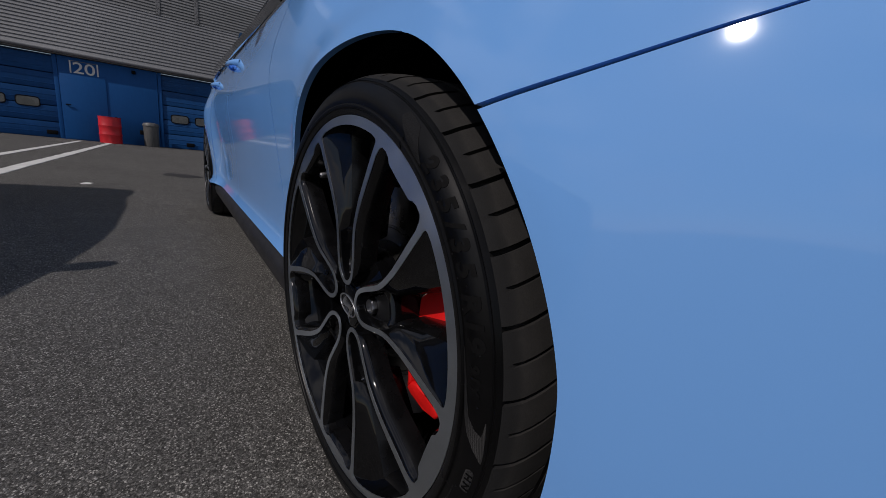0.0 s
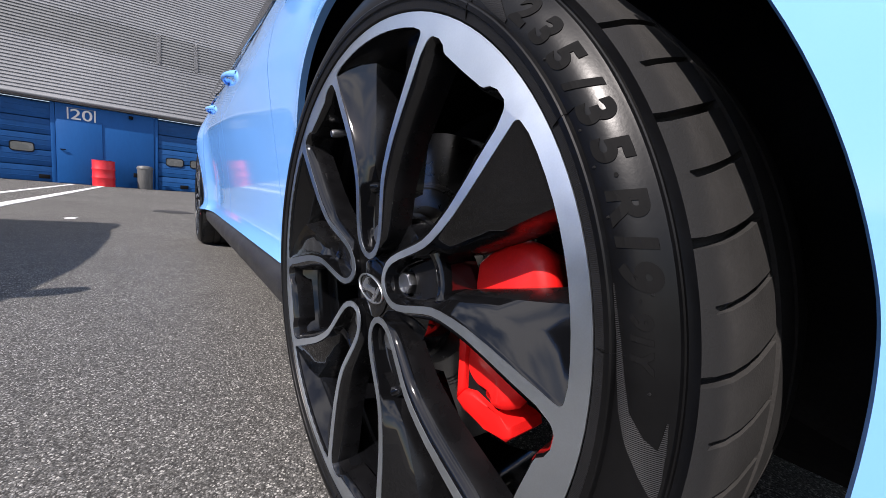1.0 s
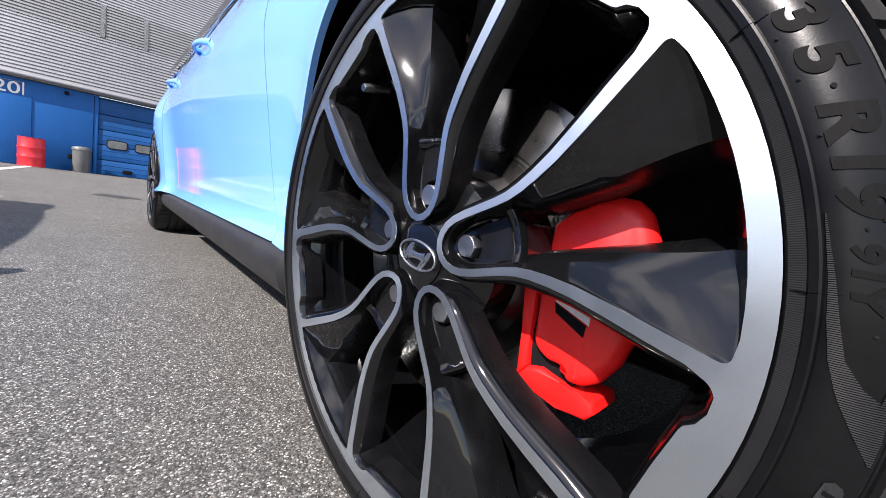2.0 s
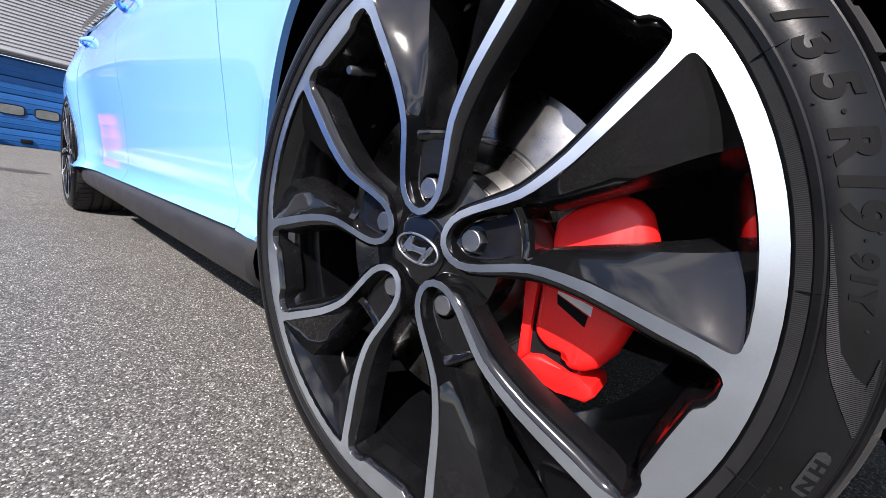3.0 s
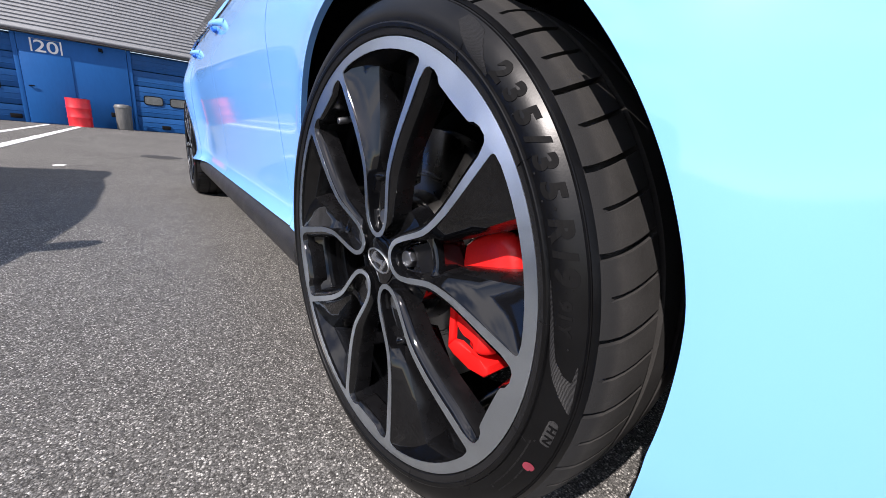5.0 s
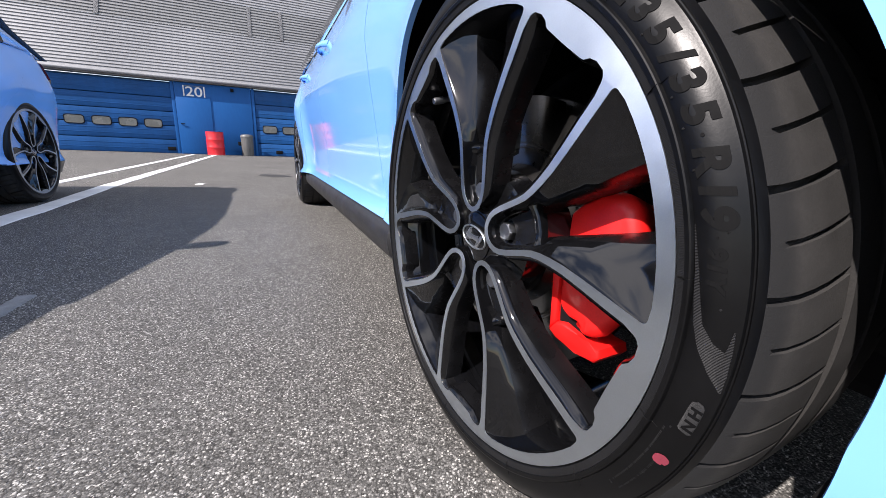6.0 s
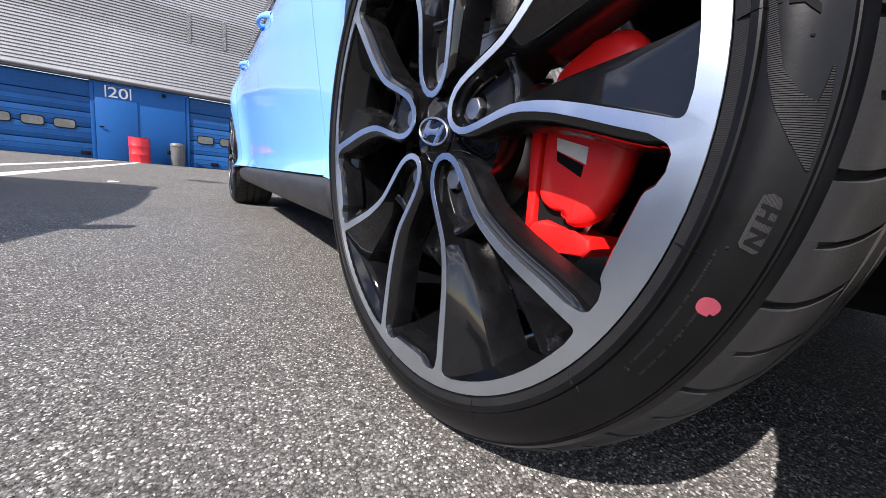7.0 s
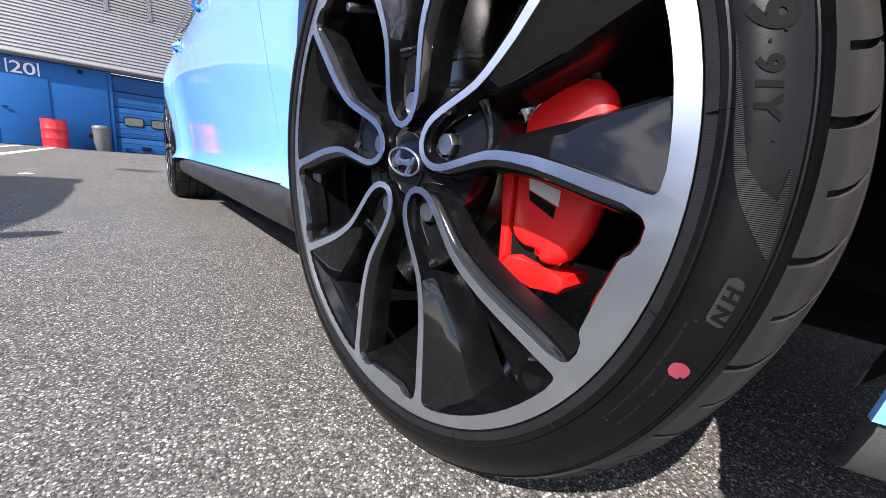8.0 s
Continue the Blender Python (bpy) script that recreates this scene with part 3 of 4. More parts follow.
def wheel_text(wheel, chars):
    """Raised size marking on the sidewall, tops outwards."""
    for ch, deg, r, size, wide in chars:
        me = glyph(ch, size, 0.0005, 0.048 * size, 0.18)
        bm = bmesh.new()
        bm.from_mesh(me)
        bmesh.ops.triangulate(bm, faces=bm.faces[:])
        for _ in range(3):
            long = [e for e in bm.edges if e.calc_length() > 0.0028]
            if long:
                bmesh.ops.subdivide_edges(bm, edges=long, cuts=1)
                bmesh.ops.triangulate(bm, faces=bm.faces[:])
        bm.to_mesh(me)
        bm.free()
        a = radians(deg)
        out = Vector((0, -math.cos(a), math.sin(a)))
        along = Vector((0, -math.sin(a), -math.cos(a)))
        slope = (sidewall_x(r + 0.006) - sidewall_x(r - 0.006)) / 0.012
        up = (out + Vector((slope, 0, 0))).normalized()
        nrm = along.cross(up).normalized()
        if nrm.x > 0:
            along = -along
            nrm = along.cross(up).normalized()
        m = Matrix((along * wide, up, nrm)).transposed().to_4x4()
        m.translation = out * r + Vector((sidewall_x(r) - 0.0003, 0, 0))
        me.transform(m)
        for vert in me.vertices:
            q = math.hypot(vert.co.y, vert.co.z)
            back = (vert.co - m.translation).dot(nrm) < 0
            vert.co.x = sidewall_x(q) + (0.0006 if back else -0.0006)
        me.materials.clear()
        me.materials.append(MAT["mould"])
        ob = new("marking", me)
        ob.parent = wheel
        ob["label"] = "raised moulded size marking"


def strip_on_sidewall(name, pairs, mat, wheel, lift, label):
    """A thin moulded field between two lists of (degrees, radius)."""
    bm = bmesh.new()
    rows = []
    for (d0, r0), (d1, r1) in pairs:
        row = []
        for i in range(11):
            d, r = d0 + (d1 - d0) * i / 10, r0 + (r1 - r0) * i / 10
            row.append(bm.verts.new(pol(r, d, sidewall_x(r) - lift)))
        rows.append(row)
    grid_faces(bm, rows)
    res = bmesh.ops.extrude_face_region(bm, geom=bm.faces[:])
    for g in res["geom"]:
        if isinstance(g, bmesh.types.BMVert):
            g.co.x += lift
    recalc(bm)
    return part(name, bm, mat, wheel, label, smooth=30)


def dress_tyre(wheel):
    big = [("2", 48.0), ("3", 43.6), ("5", 39.2), ("/", 35.2), ("3", 31.6), ("5", 27.3), (".", 24.4), ("R", 21.6), ("1", 18.0), ("9", 14.9)]
    small = [(".", 12.3), ("9", 10.6), ("1", 8.9), ("Y", 7.0)]
    wheel_text(wheel, [(c, d, 0.2812 if c != "." else 0.2830, 0.0222 if c != "." else 0.009, 1.22) for c, d in big] +
               [(c, d, 0.2806 if c != "." else 0.2825, 0.0122 if c != "." else 0.006, 1.20) for c, d in small] +
               [("H", -10.2, 0.2868, 0.0086, 1.3), ("N", -12.4, 0.2868, 0.0086, 1.3)])
    strip_on_sidewall("moulded_field", [((14, 0.2700), (14, 0.2704)), ((8.3, 0.2702), (8.1, 0.2725)), ((4.8, 0.2706), (4.6, 0.2745)), ((1.4, 0.2728), (1.6, 0.2775)),
                                        ((-1.0, 0.2765), (-0.4, 0.2842)), ((-1.9, 0.2785), (-1.6, 0.2926)), ((-4.2, 0.2850), (-4.1, 0.2932)), ((-6.4, 0.2925), (-6.4, 0.2932))],
                      "hatch", wheel, 0.0006, "finely hatched grey rubber field")
    strip_on_sidewall("moulded_field", [((1.5, 0.2914), (1.5, 0.2920)), ((0.0, 0.2906), (0.0, 0.2924)), ((-1.55, 0.2895), (-1.55, 0.2928))], "hatch", wheel, 0.0006, "finely hatched grey rubber field")
    strip_on_sidewall("moulded_field", [((49.5, 0.2705), (49.5, 0.2725)), ((52, 0.2705), (52, 0.2780)), ((54, 0.2710), (54, 0.2840)), ((56.5, 0.2730), (56, 0.2915)),
                                        ((59.5, 0.2790), (59.0, 0.2930)), ((62, 0.2860), (61, 0.2930))], "hatch", wheel, 0.0006, "finely hatched grey rubber field")
    # slanted plate under the two letters
    strip_on_sidewall("marking_plate", [((-8.5, 0.2864), (-8.8, 0.2892)), ((-8.8, 0.2836), (-9.2, 0.2902)), ((-10.2, 0.2830), (-10.6, 0.2904)), ((-11.7, 0.2828), (-12.1, 0.2904)),
                                        ((-13.2, 0.2828), (-13.7, 0.2902)), ((-13.6, 0.2838), (-13.9, 0.2888))], "stipple", wheel, 0.0005, "finely stippled plate under two letters")
    # lines of fine moulded lettering, too small to read
    rnd = random.Random(4)
    for r, d0, d1 in ((0.2772, -14.6, -31.0), (0.2840, -20.5, -30.5)):
        d = d0
        while d > d1:
            w = rnd.choice((0.14, 0.20, 0.26))
            if rnd.random() > 0.16:
                strip_on_sidewall("moulded_bar", [((d, r - 0.0006), (d, r + 0.0006)), ((d - w, r - 0.0006), (d - w, r + 0.0006))], "embossed", wheel, 0.0004, "tiny moulded bar of lettering")
            d -= w + 0.16
    # seams left by the mould across the rim protector
    for d in (58.0, 33.0, 7.0, -15.5, -39.0, -64.0, -97.0, 150.0):
        strip_on_sidewall("mould_seam", [((d - 0.04, 0.2590), (d - 0.04, 0.2592)), ((d, 0.2590), (d, 0.2745)), ((d + 0.05, 0.2590), (d + 0.05, 0.2592))], "embossed", wheel, 0.0005, "fine seam left by the tyre mould")
    # rubber vent pips
    pip = None
    for d, r in ((26.0, 0.2725), (12.9, 0.2860), (3.9, 0.2845), (30.4, 0.2722), (-14.0, 0.2800), (-24.0, 0.2845), (40.5, 0.2735), (-31.0, 0.2790), (20.6, 0.2728)):
        if pip is None:
            bm = bmesh.new()
            bmesh.ops.create_icosphere(bm, subdivisions=1, radius=0.0009)
            ob = part("vent_pip", bm, "hatch", wheel, "tiny rubber vent pip", smooth=60)
            pip = ob.data
        else:
            ob = new("vent_pip", pip)
            ob.parent = wheel
            ob["label"] = "tiny rubber vent pip"
        ob.location = pol(r, d, sidewall_x(r) - 0.0002)
    # painted dot
    bm = bmesh.new()
    rings = []
    for f in (0.02, 0.35, 0.7, 1.0):
        ring = []
        for i in range(28):
            a = 2 * math.pi * i / 28
            k = 0.0045 * f * (0.70 if i == 11 and f == 1.0 else 0.98 + 0.025 * math.sin(5.3 * i))
            r, d = 0.2860 + k * math.sin(a), -19.9 + math.degrees(k * 1.15 * math.cos(a) / 0.2890)
            ring.append(bm.verts.new(pol(r, d, sidewall_x(r) - 0.0006)))
        rings.append(ring)
    grid_faces(bm, rings, close_v=True)
    recalc(bm)
    part("paint_dot", bm, "red_dot", wheel, "red painted dot", smooth=0)


def prism(bm, pts, x0, x1, bevel=0.0):
    """A block with the outline pts, (radius, degrees) pairs, between two depths."""
    lo = [bm.verts.new(pol(r, d, x0)) for r, d in pts]
    hi = [bm.verts.new(pol(r, d, x1)) for r, d in pts]
    fl, fh = bm.faces.new(lo), bm.faces.new(list(reversed(hi)))
    n = len(pts)
    for i in range(n):
        bm.faces.new((lo[i], hi[i], hi[(i + 1) % n], lo[(i + 1) % n]))
    if bevel:
        es = [e for e in bm.edges if all(v in lo for v in e.verts)]
        bmesh.ops.bevel(bm, geom=es, offset=bevel, segments=3, profile=0.5, affect="EDGES")


def build_brake(wheel):
    bm = bmesh.new()
    revolve(bm, [(0.078, 0.1695), (0.0775, 0.168), (0.0775, 0.1160), (0.0790, 0.1150), (0.0790, 0.1132), (0.0775, 0.1122), (0.0775, 0.1106), (0.0790, 0.1098), (0.0770, 0.1085), (0.0770, 0.090), (0.062, 0.082), (0.058, 0.078),
                 (0.058, 0.0), (0.104, 0.0), (0.104, 0.168), (0.103, 0.1695)], 120)
    recalc(bm)
    part("brake_disc", bm, "disc", wheel, "grey cast iron brake disc", smooth=30)
    outline = [(0.1190, 22.5), (0.1120, 14.0), (0.1085, 2.0), (0.1070, -6.0), (0.1105, -15.0), (0.1180, -25.0), (0.1225, -27.6), (0.1300, -28.4), (0.1390, -28.4),
               (0.1445, -27.2), (0.1490, -26.4), (0.1535, -27.0), (0.1565, -28.2), (0.1630, -28.4), (0.1705, -26.8), (0.1780, -23.2), (0.1835, -16.5), (0.1855, -8.0),
               (0.1900, 3.0), (0.1915, 12.5), (0.1895, 18.5), (0.1830, 22.3), (0.1727, 24.3), (0.1573, 25.0), (0.1350, 24.6)]
    flat = [Vector((-r * math.cos(radians(d)), r * math.sin(radians(d)))) for r, d in outline]
    loop = [Vector(p[1:]) for p in rounded([(0.0, v.x, v.y) for v in flat], 0.004, 25.0)]
    mid = sum(loop, Vector((0, 0))) / len(loop)
    bm = bmesh.new()
    rows = []
    for deep, inset in ((0.112, 1.6), (0.0800, 0.35), (0.0665, 0.0), (0.0625, 0.05), (0.0600, 0.20), (0.0582, 0.55), (0.0576, 1.0)):
        row = []
        for k, v in enumerate(loop):
            t = (loop[(k + 1) % len(loop)] - loop[k - 1]).normalized()
            n = Vector((-t.y, t.x))
            if n.dot(mid - v) < 0:
                n = -n
            # the outer shoulder is rounder than the inner edge
            full = 0.0045 + 0.0070 * min(1.0, max(0.0, (v.length - 0.160) / 0.022))
            q = v + n * full * inset * (1.0 if deep < 0.08 or v.length > 0.150 else 0.0)
            row.append(bm.verts.new((deep + 0.6 * max(0.0, full - 0.0045) * max(0.0, 1 - inset), q.x, q.y)))
        rows.append(row)
    grid_faces(bm, rows, close_v=True)
    bm.faces.new(rows[-1])
    bmesh.ops.triangulate(bm, faces=[f for f in bm.faces if len(f.verts) > 4])
    recalc(bm)
    part("caliper_body", bm, "caliper", wheel, "glossy red painted brake caliper", smooth=32)
    for name, pts, x0 in (("caliper_bracket", [(0.089, 8), (0.1010, 7), (0.1035, -8), (0.1155, -27), (0.1300, -36.5), (0.1310, -44.5), (0.1060, -27), (0.0915, -6)], 0.0595),
                          ("bracket_foot", [(0.1312, -44.0), (0.1305, -36.8), (0.1390, -32.6), (0.1575, -30.2), (0.1715, -29.0), (0.1840, -27.0), (0.1900, -29.0), (0.1885, -32.2), (0.1690, -36.6), (0.1450, -42.6)], 0.0585)):
        bm = bmesh.new()
        prism(bm, pts, x0, 0.100, 0.0035)
        recalc(bm)
        part(name, bm, "caliper", wheel, "red caliper carrier bracket", smooth=40)
    for pts, mat, name in (([(0.1235, -7.6), (0.1525, -10.4), (0.1535, -14.0), (0.1265, -11.2)], "dark", "dark_stripe"),
                           ([(0.1215, -2.6), (0.1530, -5.2), (0.1545, -10.2), (0.1540, -10.0), (0.1238, -7.3)], "white", "white_stripe")):
        bm = bmesh.new()
        prism(bm, pts, 0.0569, 0.0590)
        recalc(bm)
        part(name, bm, mat, wheel, "printed slanted stripe", smooth=0)
    # dark block added as pad and backing plate; its colour shades the gap
    bm = bmesh.new()
    prism(bm, [(0.112, 22), (0.166, 20), (0.168, -20), (0.166, -36), (0.122, -40), (0.112, -20)], 0.0655, 0.0768, 0.001)
    recalc(bm)
    part("gap_block", bm, "dark", wheel, "dark block for pad and shaded gap behind the caliper", smooth=30)
    # shiny end of the pad clip over the housing
    bm = bmesh.new()
    revolve(bm, [(0.060, 0.0), (0.060, 0.0026), (0.0615, 0.0034), (0.080, 0.0034), (0.080, 0.0)], 14)
    recalc(bm)
    part("pad_clip", bm, "chrome", wheel, "shiny steel pad clip", smooth=40).location = pol(0.119, 30.0, 0)
    # pin in the gap under the housing, its colour darkened for the hole's shade
    bm = bmesh.new()
    revolve(bm, [(0.066, 0.0), (0.066, 0.006), (0.10, 0.006), (0.10, 0.0)], 14)
    recalc(bm)
    ob = part("hole_pin", bm, "dark", wheel, "guide pin coloured dark for the shaded hole", smooth=40)
    ob.location = pol(0.146, -29.6, 0)



def fill_wheel(wheel, dressed):
    build_rim(wheel)
    build_tyre(wheel)
    if dressed:
        dress_tyre(wheel)
    build_brake(wheel)


# ---- car: the right front wheel stands at the origin, the car faces -y ----
XC = 0.8975           # half the width
WB = 2.65             # wheelbase
PROF_D = [(0.16, 0.055), (0.25, 0.026), (0.258, 0.0275), (0.267, 0.036), (0.30, 0.046), (0.40, 0.041), (0.50, 0.029), (0.60, 0.015), (0.68, 0.008), (0.75, 0.017), (0.82, 0.037), (0.90, 0.064), (0.97, 0.095)]
PROF_F = [(0.145, 0.070), (0.168, 0.056), (0.180, 0.042), (0.200, 0.032), (0.219, 0.020), (0.30, 0.010), (0.40, 0.004), (0.50, 0.0030), (0.56, 0.0080), (0.62, 0.0195), (0.70, 0.044), (0.80, 0.100), (0.88, 0.168)]


def plan(s):
    """The outline from above: a place and the way inwards, by the way s along the side."""
    if s < -0.1:
        t, n = min(math.pi / 2, (-0.1 - s) / 1.35 * math.pi / 2), 2.25
        c, q = max(1e-6, math.cos(t)), max(1e-6, math.sin(t))
        x, y = XC - XC * c ** (2 / n), -0.1 - 0.78 * q ** (2 / n)
        nx, ny = (c ** (2 / n)) ** (n - 1) / XC, (q ** (2 / n)) ** (n - 1) / 0.78
    elif s > 3.0:
        t, n = min(math.pi / 2, (s - 3.0) / 1.2 * math.pi / 2), 2.8
        c, q = max(1e-6, math.cos(t)), max(1e-6, math.sin(t))
        x, y = XC - XC * c ** (2 / n), 3.0 + 0.46 * q ** (2 / n)
        nx, ny = (c ** (2 / n)) ** (n - 1) / XC, -((q ** (2 / n)) ** (n - 1)) / 0.46
    else:
        return 0.0, s, 1.0, 0.0
    d = math.hypot(nx, ny)
    return x, y, nx / d, ny / d


def skin(s, z, side=1, inset=0.0):
    """A place on the body's side at the way s and height z; side -1 is the far side."""
    k = min(1.0, max(0.0, (s + 0.1) / 0.45))
    k = k * k * (3 - 2 * k)
    off = lerp_table(PROF_F, z) * (1 - k) + lerp_table(PROF_D, z) * k
    for c, r, lo, hi, w in ((0.0, 0.345, 0.006, 0.020, 0.06), (WB, 0.345, 0.042, 0.008, 0.17)):
        d = math.hypot(s - c, z - HUB_Z)
        q = min(1.0, max(0.0, (s - c + 0.2) / 0.35))
        off -= (lo + (hi - lo) * q) * math.exp(-(max(0.0, d - r) / w) ** 2) * (min(1.0, max(0.0, (z - 0.235) / 0.16)) if s > c else 1.0)
    off += inset
    x, y, nx, ny = plan(s)
    x, y = x + nx * off, y + ny * off
    return (x if side > 0 else 2 * XC - x, y, z)


def arch(c, deg):
    """The edge of a wheel opening at an angle from the front, anticlockwise as seen from the right."""
    a = radians(deg)
    k = math.cos(a)
    if math.sin(a) < 0 and not (c == 0 and k > 0):
        k = math.copysign(1.0, k)
    # the opening widens towards its rear
    grow = min(1.0, max(0.0, (deg - 80) / 60)) if c == 0 else 0.0
    grow = 0.018 * grow * grow * (3 - 2 * grow)
    y = c + 0.004 - (0.353 - 0.011 * min(1.0, max(0.0, (12.0 - deg) / 24)) if k > 0 else 0.352 + grow) * k
    if c == 0 and y < -0.1:
        # the way along the side that reaches this place
        y = -0.1 - 1.35 * 2 / math.pi * math.asin(((-0.1 - y) / 0.78) ** 1.125)
    return (y, HUB_Z + (0.352 + grow if math.sin(a) > 0 else 0.38) * math.sin(a))


def panel(name, curves, parent, side, mat="paint", n=24, m=8, hem=0.014, label="", smooth=35):
    """A pressed panel, lofted through curves of (s, z), with its edges folded inwards."""
    cs = [spread(c, n) for c in curves]
    rows = []
    for a, b in zip(cs, cs[1:]):
        for i in range(m):
            f = i / m
            rows.append([tuple(p + (q - p) * f for p, q in zip(u, v)) for u, v in zip(a, b)])
    rows.append(cs[-1])
    bm = bmesh.new()
    vs = [[bm.verts.new(skin(s, z, side)) for s, z in row] for row in rows]
    ins = [[bm.verts.new(skin(s, z, side, hem)) for s, z in row] for row in rows]
    grid_faces(bm, vs)
    rim_o = vs[0] + [r[-1] for r in vs[1:]] + list(reversed(vs[-1]))[1:] + [r[0] for r in reversed(vs)][1:-1]
    rim_i = ins[0] + [r[-1] for r in ins[1:]] + list(reversed(ins[-1]))[1:] + [r[0] for r in reversed(ins)][1:-1]
    grid_faces(bm, [rim_o, rim_i], close_v=True)
    used = set(rim_i)
    bmesh.ops.delete(bm, geom=[v for r in ins for v in r if v not in used], context="VERTS")
    bmesh.ops.remove_doubles(bm, verts=bm.verts[:], dist=0.0003)
    recalc(bm)
    return part(name, bm, mat, parent, label, smooth)


def loft(name, sections, mat, parent, label="", thick=0.0, smooth=35, mirror=False):
    """A sheet through rows of points; with a thickness if given."""
    bm = bmesh.new()
    rows = [[bm.verts.new(p) for p in s] for s in sections]
    grid_faces(bm, rows)
    recalc(bm)
    if thick:
        bmesh.ops.solidify(bm, geom=bm.faces[:], thickness=thick)
    recalc(bm)
    return part(name, bm, mat, parent, label, smooth)


def lean_in(z):
    """How much further in the cabin stands than the body below."""
    return 0.085 * max(0.0, (z - 0.90) / 0.47)


def mx(p, side):
    return p if side > 0 else (2 * XC - p[0], p[1], p[2])


def build_car():
    car = new("hatchback_car", None)
    tagged(car, "light blue five-door hatchback on black and silver alloy wheels", "car", "parked cars")
    g = 0.0014
    for side in (1, -1):
        # front bumper
        seam = lambda s: 0.570 + (-0.216 - s) * 0.25
        A = [(p[0] - g - 0.004 * min(1.0, max(0.0, (4 - d) / 20)) - 0.008 * min(1.0, max(0.0, (-5 - d) / 9.4)), p[1] - g) for d, p in ((d, arch(0, d)) for d in [46.4] + list(range(45, -13, -2)) + [-14.4])]
        panel("bumper", [A, [(-0.46, seam(-0.46) - g), (-0.46, 0.2180)], [(-0.75, seam(-0.66) - g), (-0.75, 0.216)], [(-1.45, 0.68), (-1.45, 0.216)]], car, side, n=60, m=14, hem=0.005,
              label="painted front bumper")
        # lower lip of black plastic; its rear end turns inwards behind the wheel opening
        section = ((0.2170, 0.010), (0.2160, 0.004), (0.2150, 0.002), (0.2110, 0.0), (0.1830, 0.0), (0.1790, 0.003), (0.1765, 0.010), (0.1765, 0.024))
        lip = [[skin(-0.3350, z, side, min(q, 0.010) + 0.016) for z, q in section], [skin(-0.3330, z, side, min(q, 0.012) + 0.003) for z, q in section]]
        for k in range(25):
            sl = -0.3334 - 1.1161 * (k / 24) ** 1.5
            lip.append([skin(sl, z, side, q) for z, q in section])
        loft("bumper_lip", lip, "lip", car, "grained dark grey plastic bumper lip", smooth=35)
        # front wing
        inner = [arch(0, d) for d in [47.0] + list(range(48, 191, 2))]
        outer = [(-0.60, 0.666), (-0.66, 0.690), (-0.45, 0.775), (-0.2, 0.82), (0.1, 0.85), (0.44, 0.865), (0.50, 0.83), (0.54, 0.74), (0.556, 0.66), (0.556, 0.53), (0.55, 0.42), (0.53, 0.335), (0.46, 0.254)]
        panel("front_wing", [inner, outer], car, side, n=110, m=14, hem=0.010, label="painted front wing")
        # doors
        d1 = [(0.444, 0.868), (0.504, 0.83), (0.544, 0.74), (0.560, 0.66), (0.560, 0.53), (0.554, 0.42), (0.534, 0.335), (0.466, 0.256)]
        panel("front_door", [d1, [(0.95, 0.895), (0.95, 0.256)], [(1.46, 0.91), (1.46, 0.256)]], car, side, n=30, m=12, label="painted front door")
        panel("rear_door", [[(1.464, 0.91), (1.464, 0.256)], [(1.9, 0.92), (1.9, 0.256)], [(2.30, 0.93), (2.20, 0.256)]], car, side, n=30, m=8, label="painted rear door")
        qi = [arch(WB, d) for d in range(-10, 192, 3)]
        qo = [(3.02, 0.246), (3.12, 0.30), (3.30, 0.50), (3.36, 0.70), (3.34, 0.86), (3.20, 0.95), (2.9, 0.95), (2.6, 0.94), (2.304, 0.932), (2.28, 0.70), (2.25, 0.50), (2.204, 0.256)]
        panel("rear_wing", [qi, qo], car, side, n=90, m=12, hem=0.022, label="painted rear wing")
        panel("tail", [[(3.024, 0.246), (3.124, 0.30), (3.304, 0.50), (3.364, 0.70), (3.344, 0.86), (3.204, 0.95)], [(3.6, 0.246), (3.6, 0.95)], [(4.2, 0.246), (4.2, 0.95)]], car, side, n=24, m=8,
              label="painted tailgate and rear bumper")
        panel("rear_apron", [[(3.0, 0.242), (3.02, 0.16)], [(3.6, 0.242), (3.6, 0.16)], [(4.2, 0.242), (4.2, 0.16)]], car, side, "trim", n=4, m=8, hem=0.08, label="black plastic rear apron")
        panel("tail_lamp", [[(3.22, 0.80), (3.16, 0.90)], [(3.42, 0.76), (3.42, 0.90)], [(3.75, 0.78), (3.75, 0.89)]], car, side, "lamp_red", n=6, m=6, hem=-0.012, label="dark red tail lamp")
        panel("headlamp", [[(-0.66, 0.69), (-0.50, 0.755)], [(-0.80, 0.68), (-0.80, 0.76)], [(-1.05, 0.66), (-1.05, 0.72)]], car, side, "lamp_clear", n=6, m=6, hem=-0.006, label="clear headlamp")
        # sill
        prof = [(0.060, 0.262), (0.036, 0.2535), (0.022, 0.249), (0.012, 0.236), (0.010, 0.216), (0.016, 0.190), (0.030, 0.172), (0.060, 0.160), (0.12, 0.158)]
        secs = []
        for y in (0.370, 0.376, 0.45, 0.6, 1.0, 1.4, 1.8, 2.15, 2.288, 2.294):
            t = 0.012 if y < 0.373 or y > 2.29 else 0.0
            secs.append([mx((x + t, y, z), side) for x, z in prof])
        loft("sill", secs, "trim", car, "black plastic side skirt", smooth=35)
